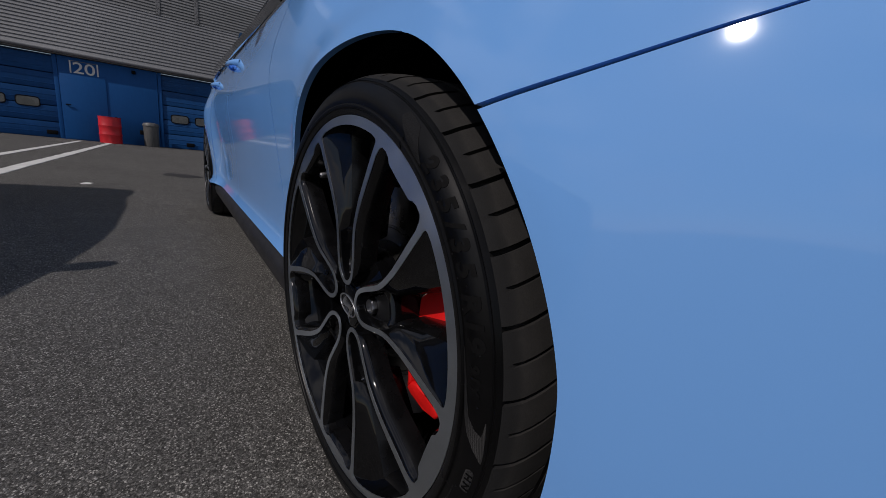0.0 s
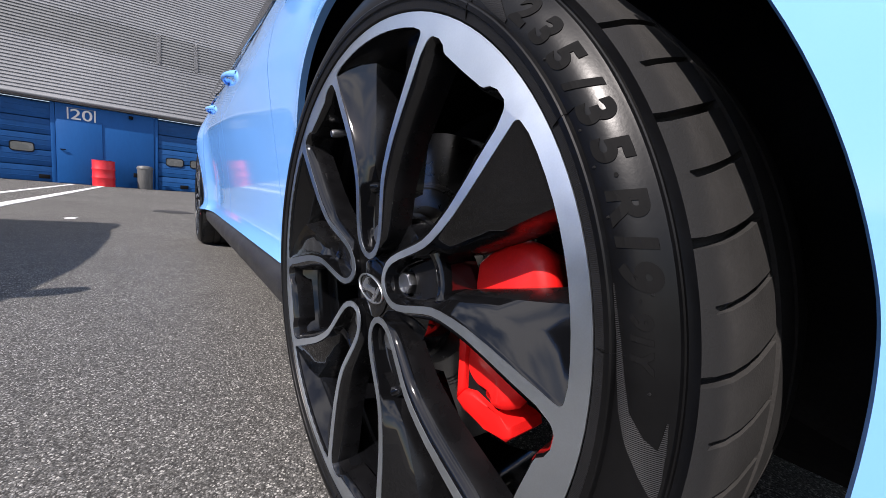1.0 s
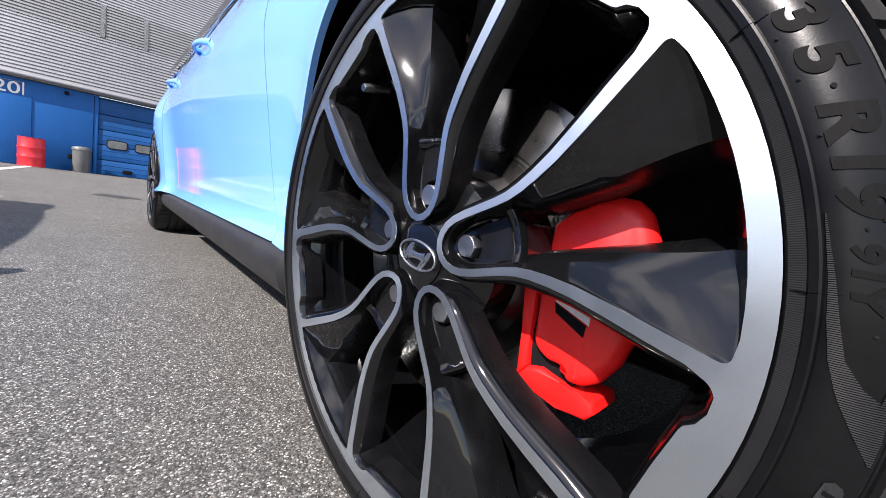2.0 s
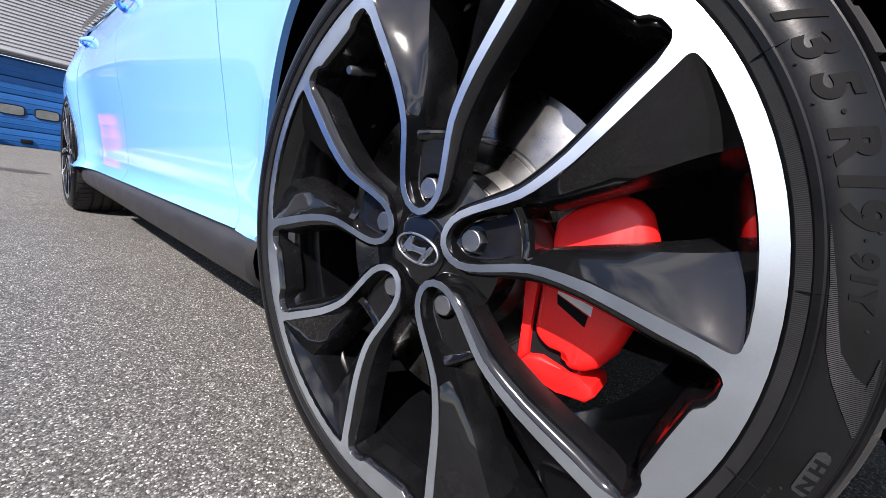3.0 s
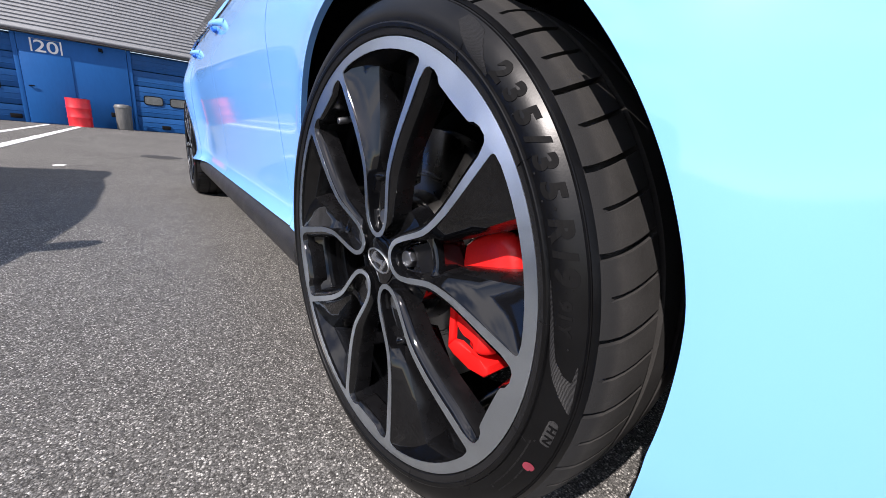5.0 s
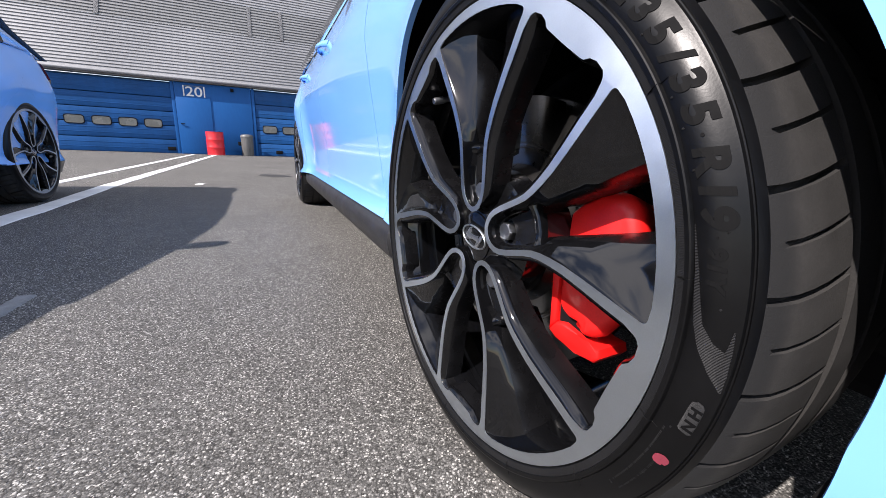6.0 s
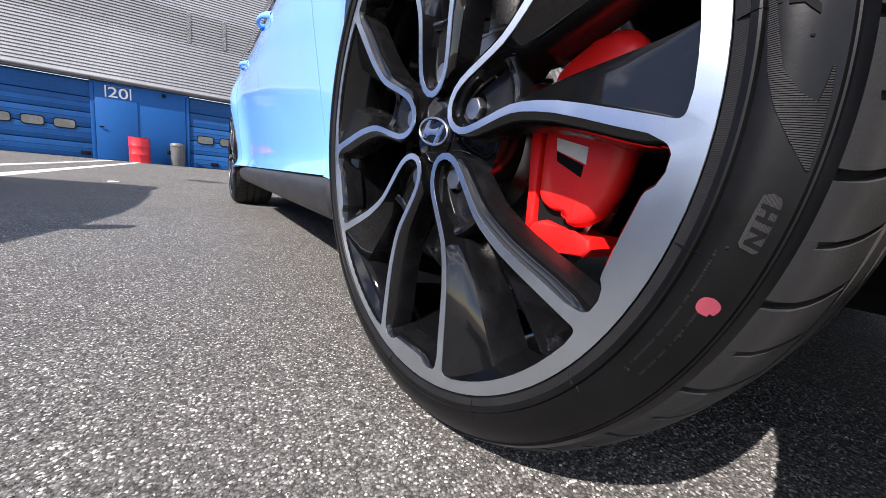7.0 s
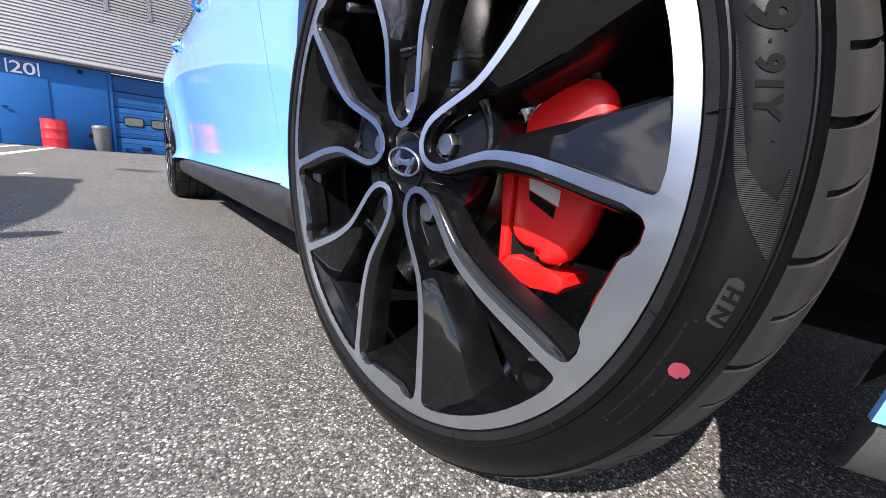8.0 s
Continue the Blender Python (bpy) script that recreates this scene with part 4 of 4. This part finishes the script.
        # wheel housings
        for c in (0.0, WB):
            bm = bmesh.new()
            rows = []
            for d in [-14] + list(range(-12, 203, 5)):
                s, z = arch(c, d)
                k = 1.03 - 0.02 * (c == 0) * min(1.0, max(0.0, (8 - d) / 16))
                ks, kz = (s - c) * k + c, HUB_Z + (z - HUB_Z) * 1.03
                kz = max(kz, 0.14)
                rows.append([bm.verts.new(mx((0.066, (ks - c) * 1.02 + c, kz + 0.002), side)), bm.verts.new(mx((0.085, (ks - c) * 1.05 + c, kz + 0.01), side)),
                             bm.verts.new(mx((0.30, (ks - c) * 1.06 + c, kz + 0.012), side)), bm.verts.new(mx((0.31, c, HUB_Z), side))])
            grid_faces(bm, rows)
            recalc(bm)
            part("arch_liner", bm, "liner", car, "black felt wheel arch liner", smooth=40)
        # handles
        for y in (1.42, 2.26):
            bm = bmesh.new()
            secs = []
            for i in range(13):
                f = i / 12
                yy = y - 0.095 + 0.19 * f
                bow = math.sin(f * math.pi) ** 0.5 if 0 < f < 1 else 0.0
                x = 0.044 - 0.036 * bow
                hz = 0.0095 + 0.005 * (1 - bow)
                z = 0.822 + 0.004 * f
                sec = []
                for k in range(8):
                    a = 2 * math.pi * k / 8
                    sec.append(bm.verts.new(mx((x + 0.008 * math.cos(a), yy, z + hz * math.sin(a)), side)))
                secs.append(sec)
            grid_faces(bm, secs, close_v=True)
            recalc(bm)
            part("door_handle", bm, "paint", car, "body-coloured door handle", smooth=50)
        # side windows
        for name, pts in (("front_window", [(0.42, 0.885, 0.055), (0.86, 1.18, 0.17), (1.20, 1.33, 0.235), (1.44, 1.345, 0.24), (1.44, 0.925, 0.06)]),
                          ("rear_window", [(1.48, 0.925, 0.06), (1.48, 1.345, 0.24), (2.05, 1.335, 0.235), (2.34, 1.20, 0.18), (2.28, 0.945, 0.065)]),
                          ("quarter_window", [(2.34, 0.955, 0.07), (2.38, 1.18, 0.17), (2.62, 1.06, 0.12), (2.66, 0.985, 0.085)])):
            bm = bmesh.new()
            bm.faces.new([bm.verts.new(mx((x + lean_in(z), y, z), side)) for y, z, x in pts])
            bmesh.ops.solidify(bm, geom=bm.faces[:], thickness=0.004)
            recalc(bm)
            part(name, bm, "glass", car, "dark tinted side glass", smooth=0)
        # pillars and cant rail round the glass
        rail = [(0.30, 0.872, 0.05), (0.80, 1.19, 0.175), (1.15, 1.345, 0.245), (1.46, 1.372, 0.255), (2.05, 1.362, 0.25), (2.40, 1.25, 0.20), (2.75, 1.06, 0.12), (3.05, 0.955, 0.07)]
        secs = [[mx(p, side) for p in ((x + lean_in(z) - 0.004, y, z - 0.028), (x + lean_in(z) - 0.008, y, z - 0.004), (x + lean_in(z) + 0.012, y, z + 0.022), (x + lean_in(z) + 0.05, y, z + 0.040))] for y, z, x in rail]
        loft("cant_rail", secs, "paint", car, "painted roof rail and pillars", smooth=50)
        belt = [[mx((0.050 + 0.006 * k, y, 0.872 + 0.03 * k + (y - 0.35) * 0.036), side) for k in (-0.6, 0, 1)] for y in (0.35, 0.9, 1.46, 1.9, 2.3, 2.7)]
        loft("belt_trim", belt, "gloss", car, "black window trim", smooth=50)
        for y in (1.46, 2.31):
            bm = bmesh.new()
            bm.faces.new([bm.verts.new(mx(p, side)) for p in ((0.052, y - 0.03, 0.90), (0.052, y + 0.04, 0.92), (0.235 + 0.07, y + 0.02 - (0.05 if y > 2 else 0), 1.36 - (0.10 if y > 2 else 0)), (0.235 + 0.07, y - 0.03 - (0.05 if y > 2 else 0), 1.36 - (0.10 if y > 2 else 0)))])
            bmesh.ops.solidify(bm, geom=bm.faces[:], thickness=0.01)
            recalc(bm)
            part("pillar", bm, "gloss", car, "gloss black window pillar", smooth=0)
        # mirror
        bm = bmesh.new()
        secs = []
        for i in range(9):
            f = i / 8
            x = 0.05 - 0.16 * f
            r = 0.75 * math.sin(max(0.06, min(1.0, 0.25 + f * 0.9)) * math.pi * 0.62) * (1.0 if f < 0.9 else 0.72)
            secs.append([bm.verts.new(mx((x, 0.84 + 0.075 * r * math.cos(a) + 0.02 * f, 0.985 + 0.075 * r * math.sin(a)), side)) for a in [2 * math.pi * k / 12 for k in range(12)]])
        grid_faces(bm, secs, close_v=True)
        bm.faces.new(secs[-1])
        recalc(bm)
        part("door_mirror", bm, "gloss", car, "black door mirror", smooth=50)
    # bonnet, screens, roof
    def across(y, zc, ze, xe, n=10):
        return [(xe + (2 * XC - 2 * xe) * i / n, y, zc - (zc - ze) * (2 * i / n - 1) ** 2) for i in range(n + 1)]
    loft("bonnet", [across(-0.80, 0.74, 0.69, 0.22), across(-0.62, 0.80, 0.735, 0.13), across(-0.3, 0.87, 0.80, 0.10), across(0.1, 0.93, 0.85, 0.075), across(0.34, 0.95, 0.87, 0.055)], "paint", car, "painted bonnet")
    loft("windscreen", [across(0.30, 0.95, 0.87, 0.06), across(0.75, 1.20, 1.14, 0.21), across(1.12, 1.41, 1.355, 0.34)], "glass", car, "dark windscreen", 0.005)
    loft("roof", [across(1.11, 1.415, 1.37, 0.35), across(1.5, 1.455, 1.405, 0.36), across(2.2, 1.445, 1.395, 0.36), across(2.85, 1.39, 1.34, 0.36), across(3.0, 1.36, 1.33, 0.38)], "paint", car, "painted roof")
    loft("spoiler", [across(2.80, 1.40, 1.35, 0.33), across(3.05, 1.385, 1.34, 0.32), across(3.16, 1.35, 1.31, 0.33), across(3.10, 1.33, 1.29, 0.34)], "gloss", car, "gloss black roof spoiler", 0.012)
    loft("rear_screen", [across(2.95, 1.33, 1.30, 0.24), across(3.20, 1.12, 1.10, 0.20), across(3.34, 0.95, 0.945, 0.10)], "glass", car, "dark rear screen", 0.005)
    for side in (1, -1):
        loft("rear_pillar", [[mx(p, side) for p in ((0.32, 2.45, 1.27), (0.325, 2.80, 1.345), (0.35, 3.02, 1.32))],
                             [mx(p, side) for p in ((0.22, 2.62, 1.12), (0.235, 2.95, 1.15), (0.28, 3.18, 1.12))],
                             [mx(p, side) for p in ((0.070, 2.70, 0.955), (0.075, 3.05, 0.955), (0.14, 3.33, 0.95))]], "paint", car, "painted rear pillar", 0.01, smooth=60)
    # dark floor and inner shell
    for x, y0, y1, z0, z1 in ((0.06, 0.40, 2.24, 0.17, 0.86), (0.33, -0.62, 0.398, 0.18, 0.66), (0.33, 2.242, 3.28, 0.20, 0.90), (0.14, 0.45, 2.4, 0.862, 0.90)):
        bm = bmesh.new()
        box(bm, x, 2 * XC - x, y0, y1, z0, z1, 0.02)
        part("underbody", bm, "dark", car, "dark underbody", smooth=0)
    # wheels
    places = (pose(0, 0, HUB_Z) @ Matrix.Rotation(0.050, 4, "Z") @ Matrix.Rotation(-0.0145, 4, "Y"),
              pose(-0.012, WB, HUB_Z), pose(2 * XC, 0, HUB_Z, 0, 0, 180), pose(2 * XC + 0.012, WB, HUB_Z, 0, 0, 180))
    wheel = new("wheel", None)
    wheel.parent = car
    wheel["label"] = "nineteen-inch black and silver alloy wheel with low-profile tyre"
    fill_wheel(wheel, True)
    wheel.matrix_basis = places[0]
    for m in places[1:]:
        w = copy_thing(wheel, m)
        w.parent = car
    return car


car = build_car()
other = copy_thing(car, pose(-3.335, 0.22, 0))
other["label"] = "light blue hatchback with its near side in shade"

# ---- pit building ----
WALL_Y = 16.2
EAVE = 2.42


def build_building():
    b = new("pit_building", None)
    tagged(b, "long pit building with blue garage doors under grey corrugated cladding", "building")
    bm = bmesh.new()
    box(bm, -3.0, -0.62, WALL_Y, WALL_Y + 0.25, -0.02, EAVE, 0.01)
    part("wall", bm, "blue_wall", b, "bright blue painted wall pier")
    # plain piers further along
    for x0, x1 in ((-15.9, -13.0), (9.0, 11.9)):
        bm = bmesh.new()
        box(bm, x0, x1, WALL_Y, WALL_Y + 0.25, -0.02, EAVE, 0.01)
        part("wall", bm, "blue_wall", b)
    # pedestrian door in the pier
    bm = bmesh.new()
    box(bm, -2.97, -1.93, WALL_Y - 0.022, WALL_Y + 0.05, 0.02, 1.97, 0.006)
    part("door", bm, "blue_wall", b, "blue steel personnel door")
    bm = bmesh.new()
    box(bm, -2.9, -2.78, WALL_Y - 0.07, WALL_Y - 0.045, 1.02, 1.05, 0.006)
    box(bm, -2.9, -2.87, WALL_Y - 0.07, WALL_Y - 0.02, 1.02, 1.05, 0.004)
    part("door_handle", bm, "dark", b, "black lever handle")
    # sectional garage doors
    for x0, x1 in ((-12.5, -3.11), (-0.51, 8.9)):
        n = 5
        h = (EAVE - 0.06) / n
        for k in range(n):
            bm = bmesh.new()
            box(bm, x0, x1, WALL_Y + 0.06, WALL_Y + 0.11, k * h + 0.012, (k + 1) * h - 0.012, 0.008)
            for f in (0.33, 0.66):
                box(bm, x0 + 0.01, x1 - 0.01, WALL_Y + 0.054, WALL_Y + 0.07, (k + f) * h - 0.012, (k + f) * h + 0.012, 0.004)
            part("door_section", bm, "blue_door", b, "blue sectional garage door leaf")
        m = 0
        w, gap = 0.52, 0.70
        left = x1 < 0
        count = int((x1 - x0 - 0.5) / gap)
        for k in range(count):
            c = (x1 - 0.36 - w / 2 - k * gap) if left else (x0 + 0.21 + w / 2 + k * gap)
            zc, hh = 1.00, 0.150
            bm = bmesh.new()
            rows = []
            for i in range(32):
                a = 2 * math.pi * i / 32
                ca, sa = math.cos(a), math.sin(a)
                u, v = abs(ca) ** 0.4 * (1 if ca > 0 else -1), abs(sa) ** 0.4 * (1 if sa > 0 else -1)
                rows.append([bm.verts.new((c + w / 2 * q * u, WALL_Y + y, zc + (hh - (1 - q) * w / 2) * v)) for q, y in ((1.0, 0.06), (0.99, 0.042), (0.93, 0.042), (0.91, 0.05))])
            grid_faces(bm, rows, close_u=True)
            recalc(bm)
            part("window_frame", bm, "dark", b, "black rubber window frame", smooth=50)
            bm = bmesh.new()
            bm.faces.new([bm.verts.new((c + w / 2 * 0.92 * (abs(math.cos(a)) ** 0.4) * (1 if math.cos(a) > 0 else -1), WALL_Y + 0.047,
                                        zc + (hh - 0.11 * w / 2) * (abs(math.sin(a)) ** 0.4) * (1 if math.sin(a) > 0 else -1))) for a in [2 * math.pi * i / 32 for i in range(32)]])
            recalc(bm)
            part("pane", bm, "pane", b, "dusty translucent door window", smooth=0)
        bm = bmesh.new()
        xh = x1 - 0.17 if left else x0 + 0.75
        box(bm, xh - 0.12, xh + 0.12, WALL_Y + 0.02, WALL_Y + 0.06, 0.10, 0.22, 0.01)
        part("lift_handle", bm, "dark", b, "dark recessed lift handle")
        for x in (x0 - 0.05, x1 + 0.05):
            bm = bmesh.new()
            box(bm, x - 0.05, x + 0.05, WALL_Y + 0.02, WALL_Y + 0.14, 0, EAVE, 0.006)
            part("door_frame", bm, "blue_wall", b)
    bm = bmesh.new()
    box(bm, -40, 40, WALL_Y + 0.26, WALL_Y + 0.5, -0.02, EAVE)
    part("back_wall", bm, "blue_door", b)
    # eave flashing and gutter
    bm = bmesh.new()
    box(bm, -40, 40, WALL_Y - 0.10, WALL_Y + 0.3, EAVE + 0.02, EAVE + 0.07, 0.006)
    part("flashing", bm, "grey_paint", b, "dark eave flashing")
    bm = bmesh.new()
    revolve(bm, [(-40, 0.0), (-40, 0.055), (40, 0.055), (40, 0.0)], 16)
    bmesh.ops.translate(bm, verts=bm.verts[:], vec=(0, WALL_Y - 0.16, EAVE + 0.10))
    part("gutter", bm, "zinc", b, "pale round gutter", smooth=50)
    # ribbed cladding that leans back
    for name, z0, z1, mat, lab in (("lower_cladding", 2.48, 4.35, "zinc", "bright corrugated metal cladding"), ("cladding_band", 4.352, 5.5, "zinc_dull", "dull darker corrugated band"),
                                   ("upper_cladding", 5.502, 11.0, "zinc", "bright corrugated metal cladding")):
        bm = bmesh.new()
        pitch = 0.105
        rows = []
        z = z0
        while z < z1:
            for f, d in ((0.0, 0.0), (0.30, 0.0), (0.45, 0.032), (0.80, 0.032), (0.95, 0.0)):
                zz = min(z1, z + f * pitch)
                y = WALL_Y - 0.12 + d + 0.45 * (zz - 2.48)
                rows.append([bm.verts.new((x, y, zz)) for x in (-40, 40)])
            z += pitch
        grid_faces(bm, rows)
        recalc(bm)
        part(name, bm, mat, b, lab, smooth=0)
    # faint upright laps in the band
    for x in (-9.5, -5.0, -0.5, 0.6, 5.0):
        bm = bmesh.new()
        y0, y1 = WALL_Y - 0.14 + 0.45 * (4.35 - 2.48), WALL_Y - 0.14 + 0.45 * (5.5 - 2.48)
        vs = [bm.verts.new(p) for p in ((x - 0.06, y0, 4.36), (x + 0.06, y0, 4.36), (x + 0.06, y1, 5.49), (x - 0.06, y1, 5.49))]
        bm.faces.new(vs)
        bmesh.ops.solidify(bm, geom=bm.faces[:], thickness=0.006)
        recalc(bm)
        part("cover_strip", bm, "zinc", b, "pale cover strip", smooth=0)
    # painted number with its two bars
    me = glyph("20", 0.50, 0.002, 0.004)
    me.transform(Matrix.Translation((-2.41, WALL_Y - 0.006, 2.12)) @ Matrix.Rotation(radians(90), 4, "X") @ Matrix.Diagonal((1.05, 0.9, 1, 1)))
    me.materials.clear()
    me.materials.append(MAT["white"])
    ob = new("number", me)
    ob.parent = b
    ob["label"] = "white painted pit number"
    for x in (-2.72, -2.10):
        bm = bmesh.new()
        box(bm, x - 0.018, x + 0.018, WALL_Y - 0.008, WALL_Y + 0.01, 1.93, 2.33)
        part("number_bar", bm, "white", b, smooth=0)
    bm = bmesh.new()
    box(bm, -2.702, -2.118, WALL_Y - 0.008, WALL_Y + 0.01, 2.315, 2.33)
    part("number_bar", bm, "worn_white", b, smooth=0)
    # small lamp over the wall
    bm = bmesh.new()
    box(bm, -1.27, -1.17, WALL_Y - 0.10, WALL_Y, 2.24, 2.34, 0.012)
    part("wall_lamp", bm, "dark", b, "small dark wall fitting")
    return b


build_building()


# ---- drum, bin, markings ----
def build_drum(x, y):
    d = new("oil_drum", None)
    d.location = (x, y, 0)
    tagged(d, "red steel oil drum standing at the blue wall", "drum")
    bm = bmesh.new()
    prof = [(0.0, 0.0), (0.0, 0.285), (0.012, 0.292), (0.02, 0.286)]
    for c in (0.29, 0.58):
        prof += [(c - 0.035, 0.286), (c - 0.012, 0.297), (c + 0.012, 0.297), (c + 0.035, 0.286)]
    prof += [(0.86, 0.286), (0.868, 0.292), (0.88, 0.292), (0.88, 0.280), (0.862, 0.276), (0.862, 0.0)]
    revolve(bm, prof, 40)
    bmesh.ops.rotate(bm, verts=bm.verts[:], matrix=Matrix.Rotation(radians(-90), 3, "Y"))
    recalc(bm)
    part("barrel", bm, "red_paint", d, smooth=35)
    bm = bmesh.new()
    revolve(bm, [(0.862, 0.0), (0.862, 0.03), (0.90, 0.03), (0.90, 0.0)], 16)
    bmesh.ops.rotate(bm, verts=bm.verts[:], matrix=Matrix.Rotation(radians(-90), 3, "Y"))
    bmesh.ops.translate(bm, verts=bm.verts[:], vec=(0.17, 0, 0))
    recalc(bm)
    part("bung", bm, "dark", d, "dark filler bung", smooth=35)
    return d


def build_bin(x, y):
    d = new("litter_bin", None)
    d.location = (x, y, 0)
    tagged(d, "grey round metal litter bin by the blue wall", "bin")
    bm = bmesh.new()
    revolve(bm, [(0.0, 0.0), (0.0, 0.19), (0.02, 0.20), (0.66, 0.21), (0.66, 0.20), (0.05, 0.19), (0.05, 0.0)], 28)
    bmesh.ops.rotate(bm, verts=bm.verts[:], matrix=Matrix.Rotation(radians(-90), 3, "Y"))
    recalc(bm)
    part("body", bm, "bin_metal", d, smooth=35)
    bm = bmesh.new()
    revolve(bm, [(0.655, 0.0), (0.655, 0.225), (0.70, 0.225), (0.75, 0.19), (0.77, 0.10), (0.775, 0.0)], 28)
    bmesh.ops.rotate(bm, verts=bm.verts[:], matrix=Matrix.Rotation(radians(-90), 3, "Y"))
    recalc(bm)
    part("lid", bm, "bin_metal", d, "grey domed lid", smooth=35)
    bm = bmesh.new()
    box(bm, -0.30, -0.19, -0.06, 0.06, 0.36, 0.50, 0.02)
    part("bracket", bm, "dark", d, "black side bracket")
    return d


build_drum(-1.87, 15.72).scale = (0.96, 0.96, 0.91)
build_bin(-0.85, 15.85)


def marking(name, pts, w, label, mat="white"):
    bm = bmesh.new()
    rows = []
    rnd = random.Random(len(pts) + int(1000 * w))
    for x, y in spread(pts, 60):
        j = w / 2
        e0, e1 = rnd.uniform(-0.05, 0.05) * w, rnd.uniform(-0.05, 0.05) * w
        rows.append([bm.verts.new(v) for v in ((x - j + e0 - 0.003, y, 0.0), (x - j + e0, y, 0.004), (x + j + e1, y, 0.004), (x + j + e1 + 0.003, y, 0.0))])
    grid_faces(bm, rows)
    recalc(bm)
    return tagged(obj(name, bm, mat, 0), label, "road marking", kind="structure")


marking("road_marking", [(-1.40, 1.5), (-1.45, 2.8), (-1.53, 3.9), (-1.89, 15.5)], 0.115, "worn white painted parking line on asphalt")
marking("road_marking", [(-1.95, 3.2), (-2.01, 4.4), (-2.55, 15.5)], 0.09, "worn white painted parking line on asphalt")
# darkened in colour to stand for the parked car's shadow over it
marking("road_marking", [(-0.83, 0.62), (-0.82, 0.90)], 0.035, "short worn white paint mark on asphalt, darkened for shadow", "worn_white")


def blot(name, x, y, rx, ry, mat, label, seed, z=0.003):
    bm = bmesh.new()
    rnd = random.Random(seed)
    c = bm.verts.new((x, y, z))
    ring = []
    for i in range(36):
        a = 2 * math.pi * i / 36
        k = 1 + 0.18 * math.sin(2 * a + seed) + 0.10 * math.sin(5 * a + seed) + rnd.uniform(-0.06, 0.06)
        ring.append(bm.verts.new((x + rx * k * math.cos(a), y + ry * k * math.sin(a), z)))
    for i in range(36):
        bm.faces.new((c, ring[i], ring[(i + 1) % 36]))
    recalc(bm)
    return tagged(obj(name, bm, mat, 0), label, "stain", kind="structure")


blot("oil_stain", -0.14, 5.5, 0.19, 0.26, "oil", "dark oily stain on the asphalt", 3)
blot("paint_fleck", -0.86, 4.15, 0.045, 0.07, "white", "small fleck of white paint on asphalt", 5)


# ---- loose-set stone chips in the asphalt near the wheel ----
def build_chips():
    rng = np.random.default_rng(7)
    n = 150000
    x = rng.uniform(-1.35, 0.62, n)
    y = rng.uniform(-0.62, 1.75, n)
    keep = rng.random(n) < np.clip(1.25 - np.hypot(x + 0.25, y + 0.1) / 2.0, 0.0, 1.0)
    x, y = x[keep], y[keep]
    n = len(x)
    size = rng.uniform(0.0008, 0.0020, n) * (1 + 0.5 * (rng.random(n) < 0.12))
    ang = rng.uniform(0, 2 * np.pi, n)
    slim = rng.uniform(0.55, 1.0, n)
    top = rng.uniform(0.0004, 0.0015, n)
    verts = np.zeros((n, 9, 3))
    for k in range(5):
        a = 2 * np.pi * k / 5 + rng.uniform(-0.35, 0.35, n)
        u, v = size * np.cos(a), size * slim * np.sin(a)
        verts[:, k, 0], verts[:, k, 1] = x + u * np.cos(ang) - v * np.sin(ang), y + u * np.sin(ang) + v * np.cos(ang)
        verts[:, k, 2] = -0.0004
    for k in range(4):
        a = 2 * np.pi * k / 4 + rng.uniform(-0.4, 0.4, n)
        u, v = 0.62 * size * np.cos(a), 0.62 * size * slim * np.sin(a)
        verts[:, 5 + k, 0], verts[:, 5 + k, 1] = x + u * np.cos(ang) - v * np.sin(ang), y + u * np.sin(ang) + v * np.cos(ang)
        verts[:, 5 + k, 2] = top * rng.uniform(0.55, 1.0, n)
    tri = np.array([(5, 6, 7), (5, 7, 8), (0, 1, 5), (1, 6, 5), (1, 2, 6), (2, 7, 6), (2, 3, 7), (3, 8, 7), (3, 4, 8), (4, 5, 8), (4, 0, 5)])
    faces = (np.arange(n)[:, None, None] * 9 + tri[None]).reshape(-1, 3)
    me = bpy.data.meshes.new("stone_chips")
    me.from_pydata(verts.reshape(-1, 3).tolist(), [], faces.tolist())
    me.materials.append(MAT["stone"])
    ob = new("stone_chips", me)
    return tagged(ob, "pale and dark stone chips standing out of the asphalt", "asphalt chips", kind="stuff")


build_chips()
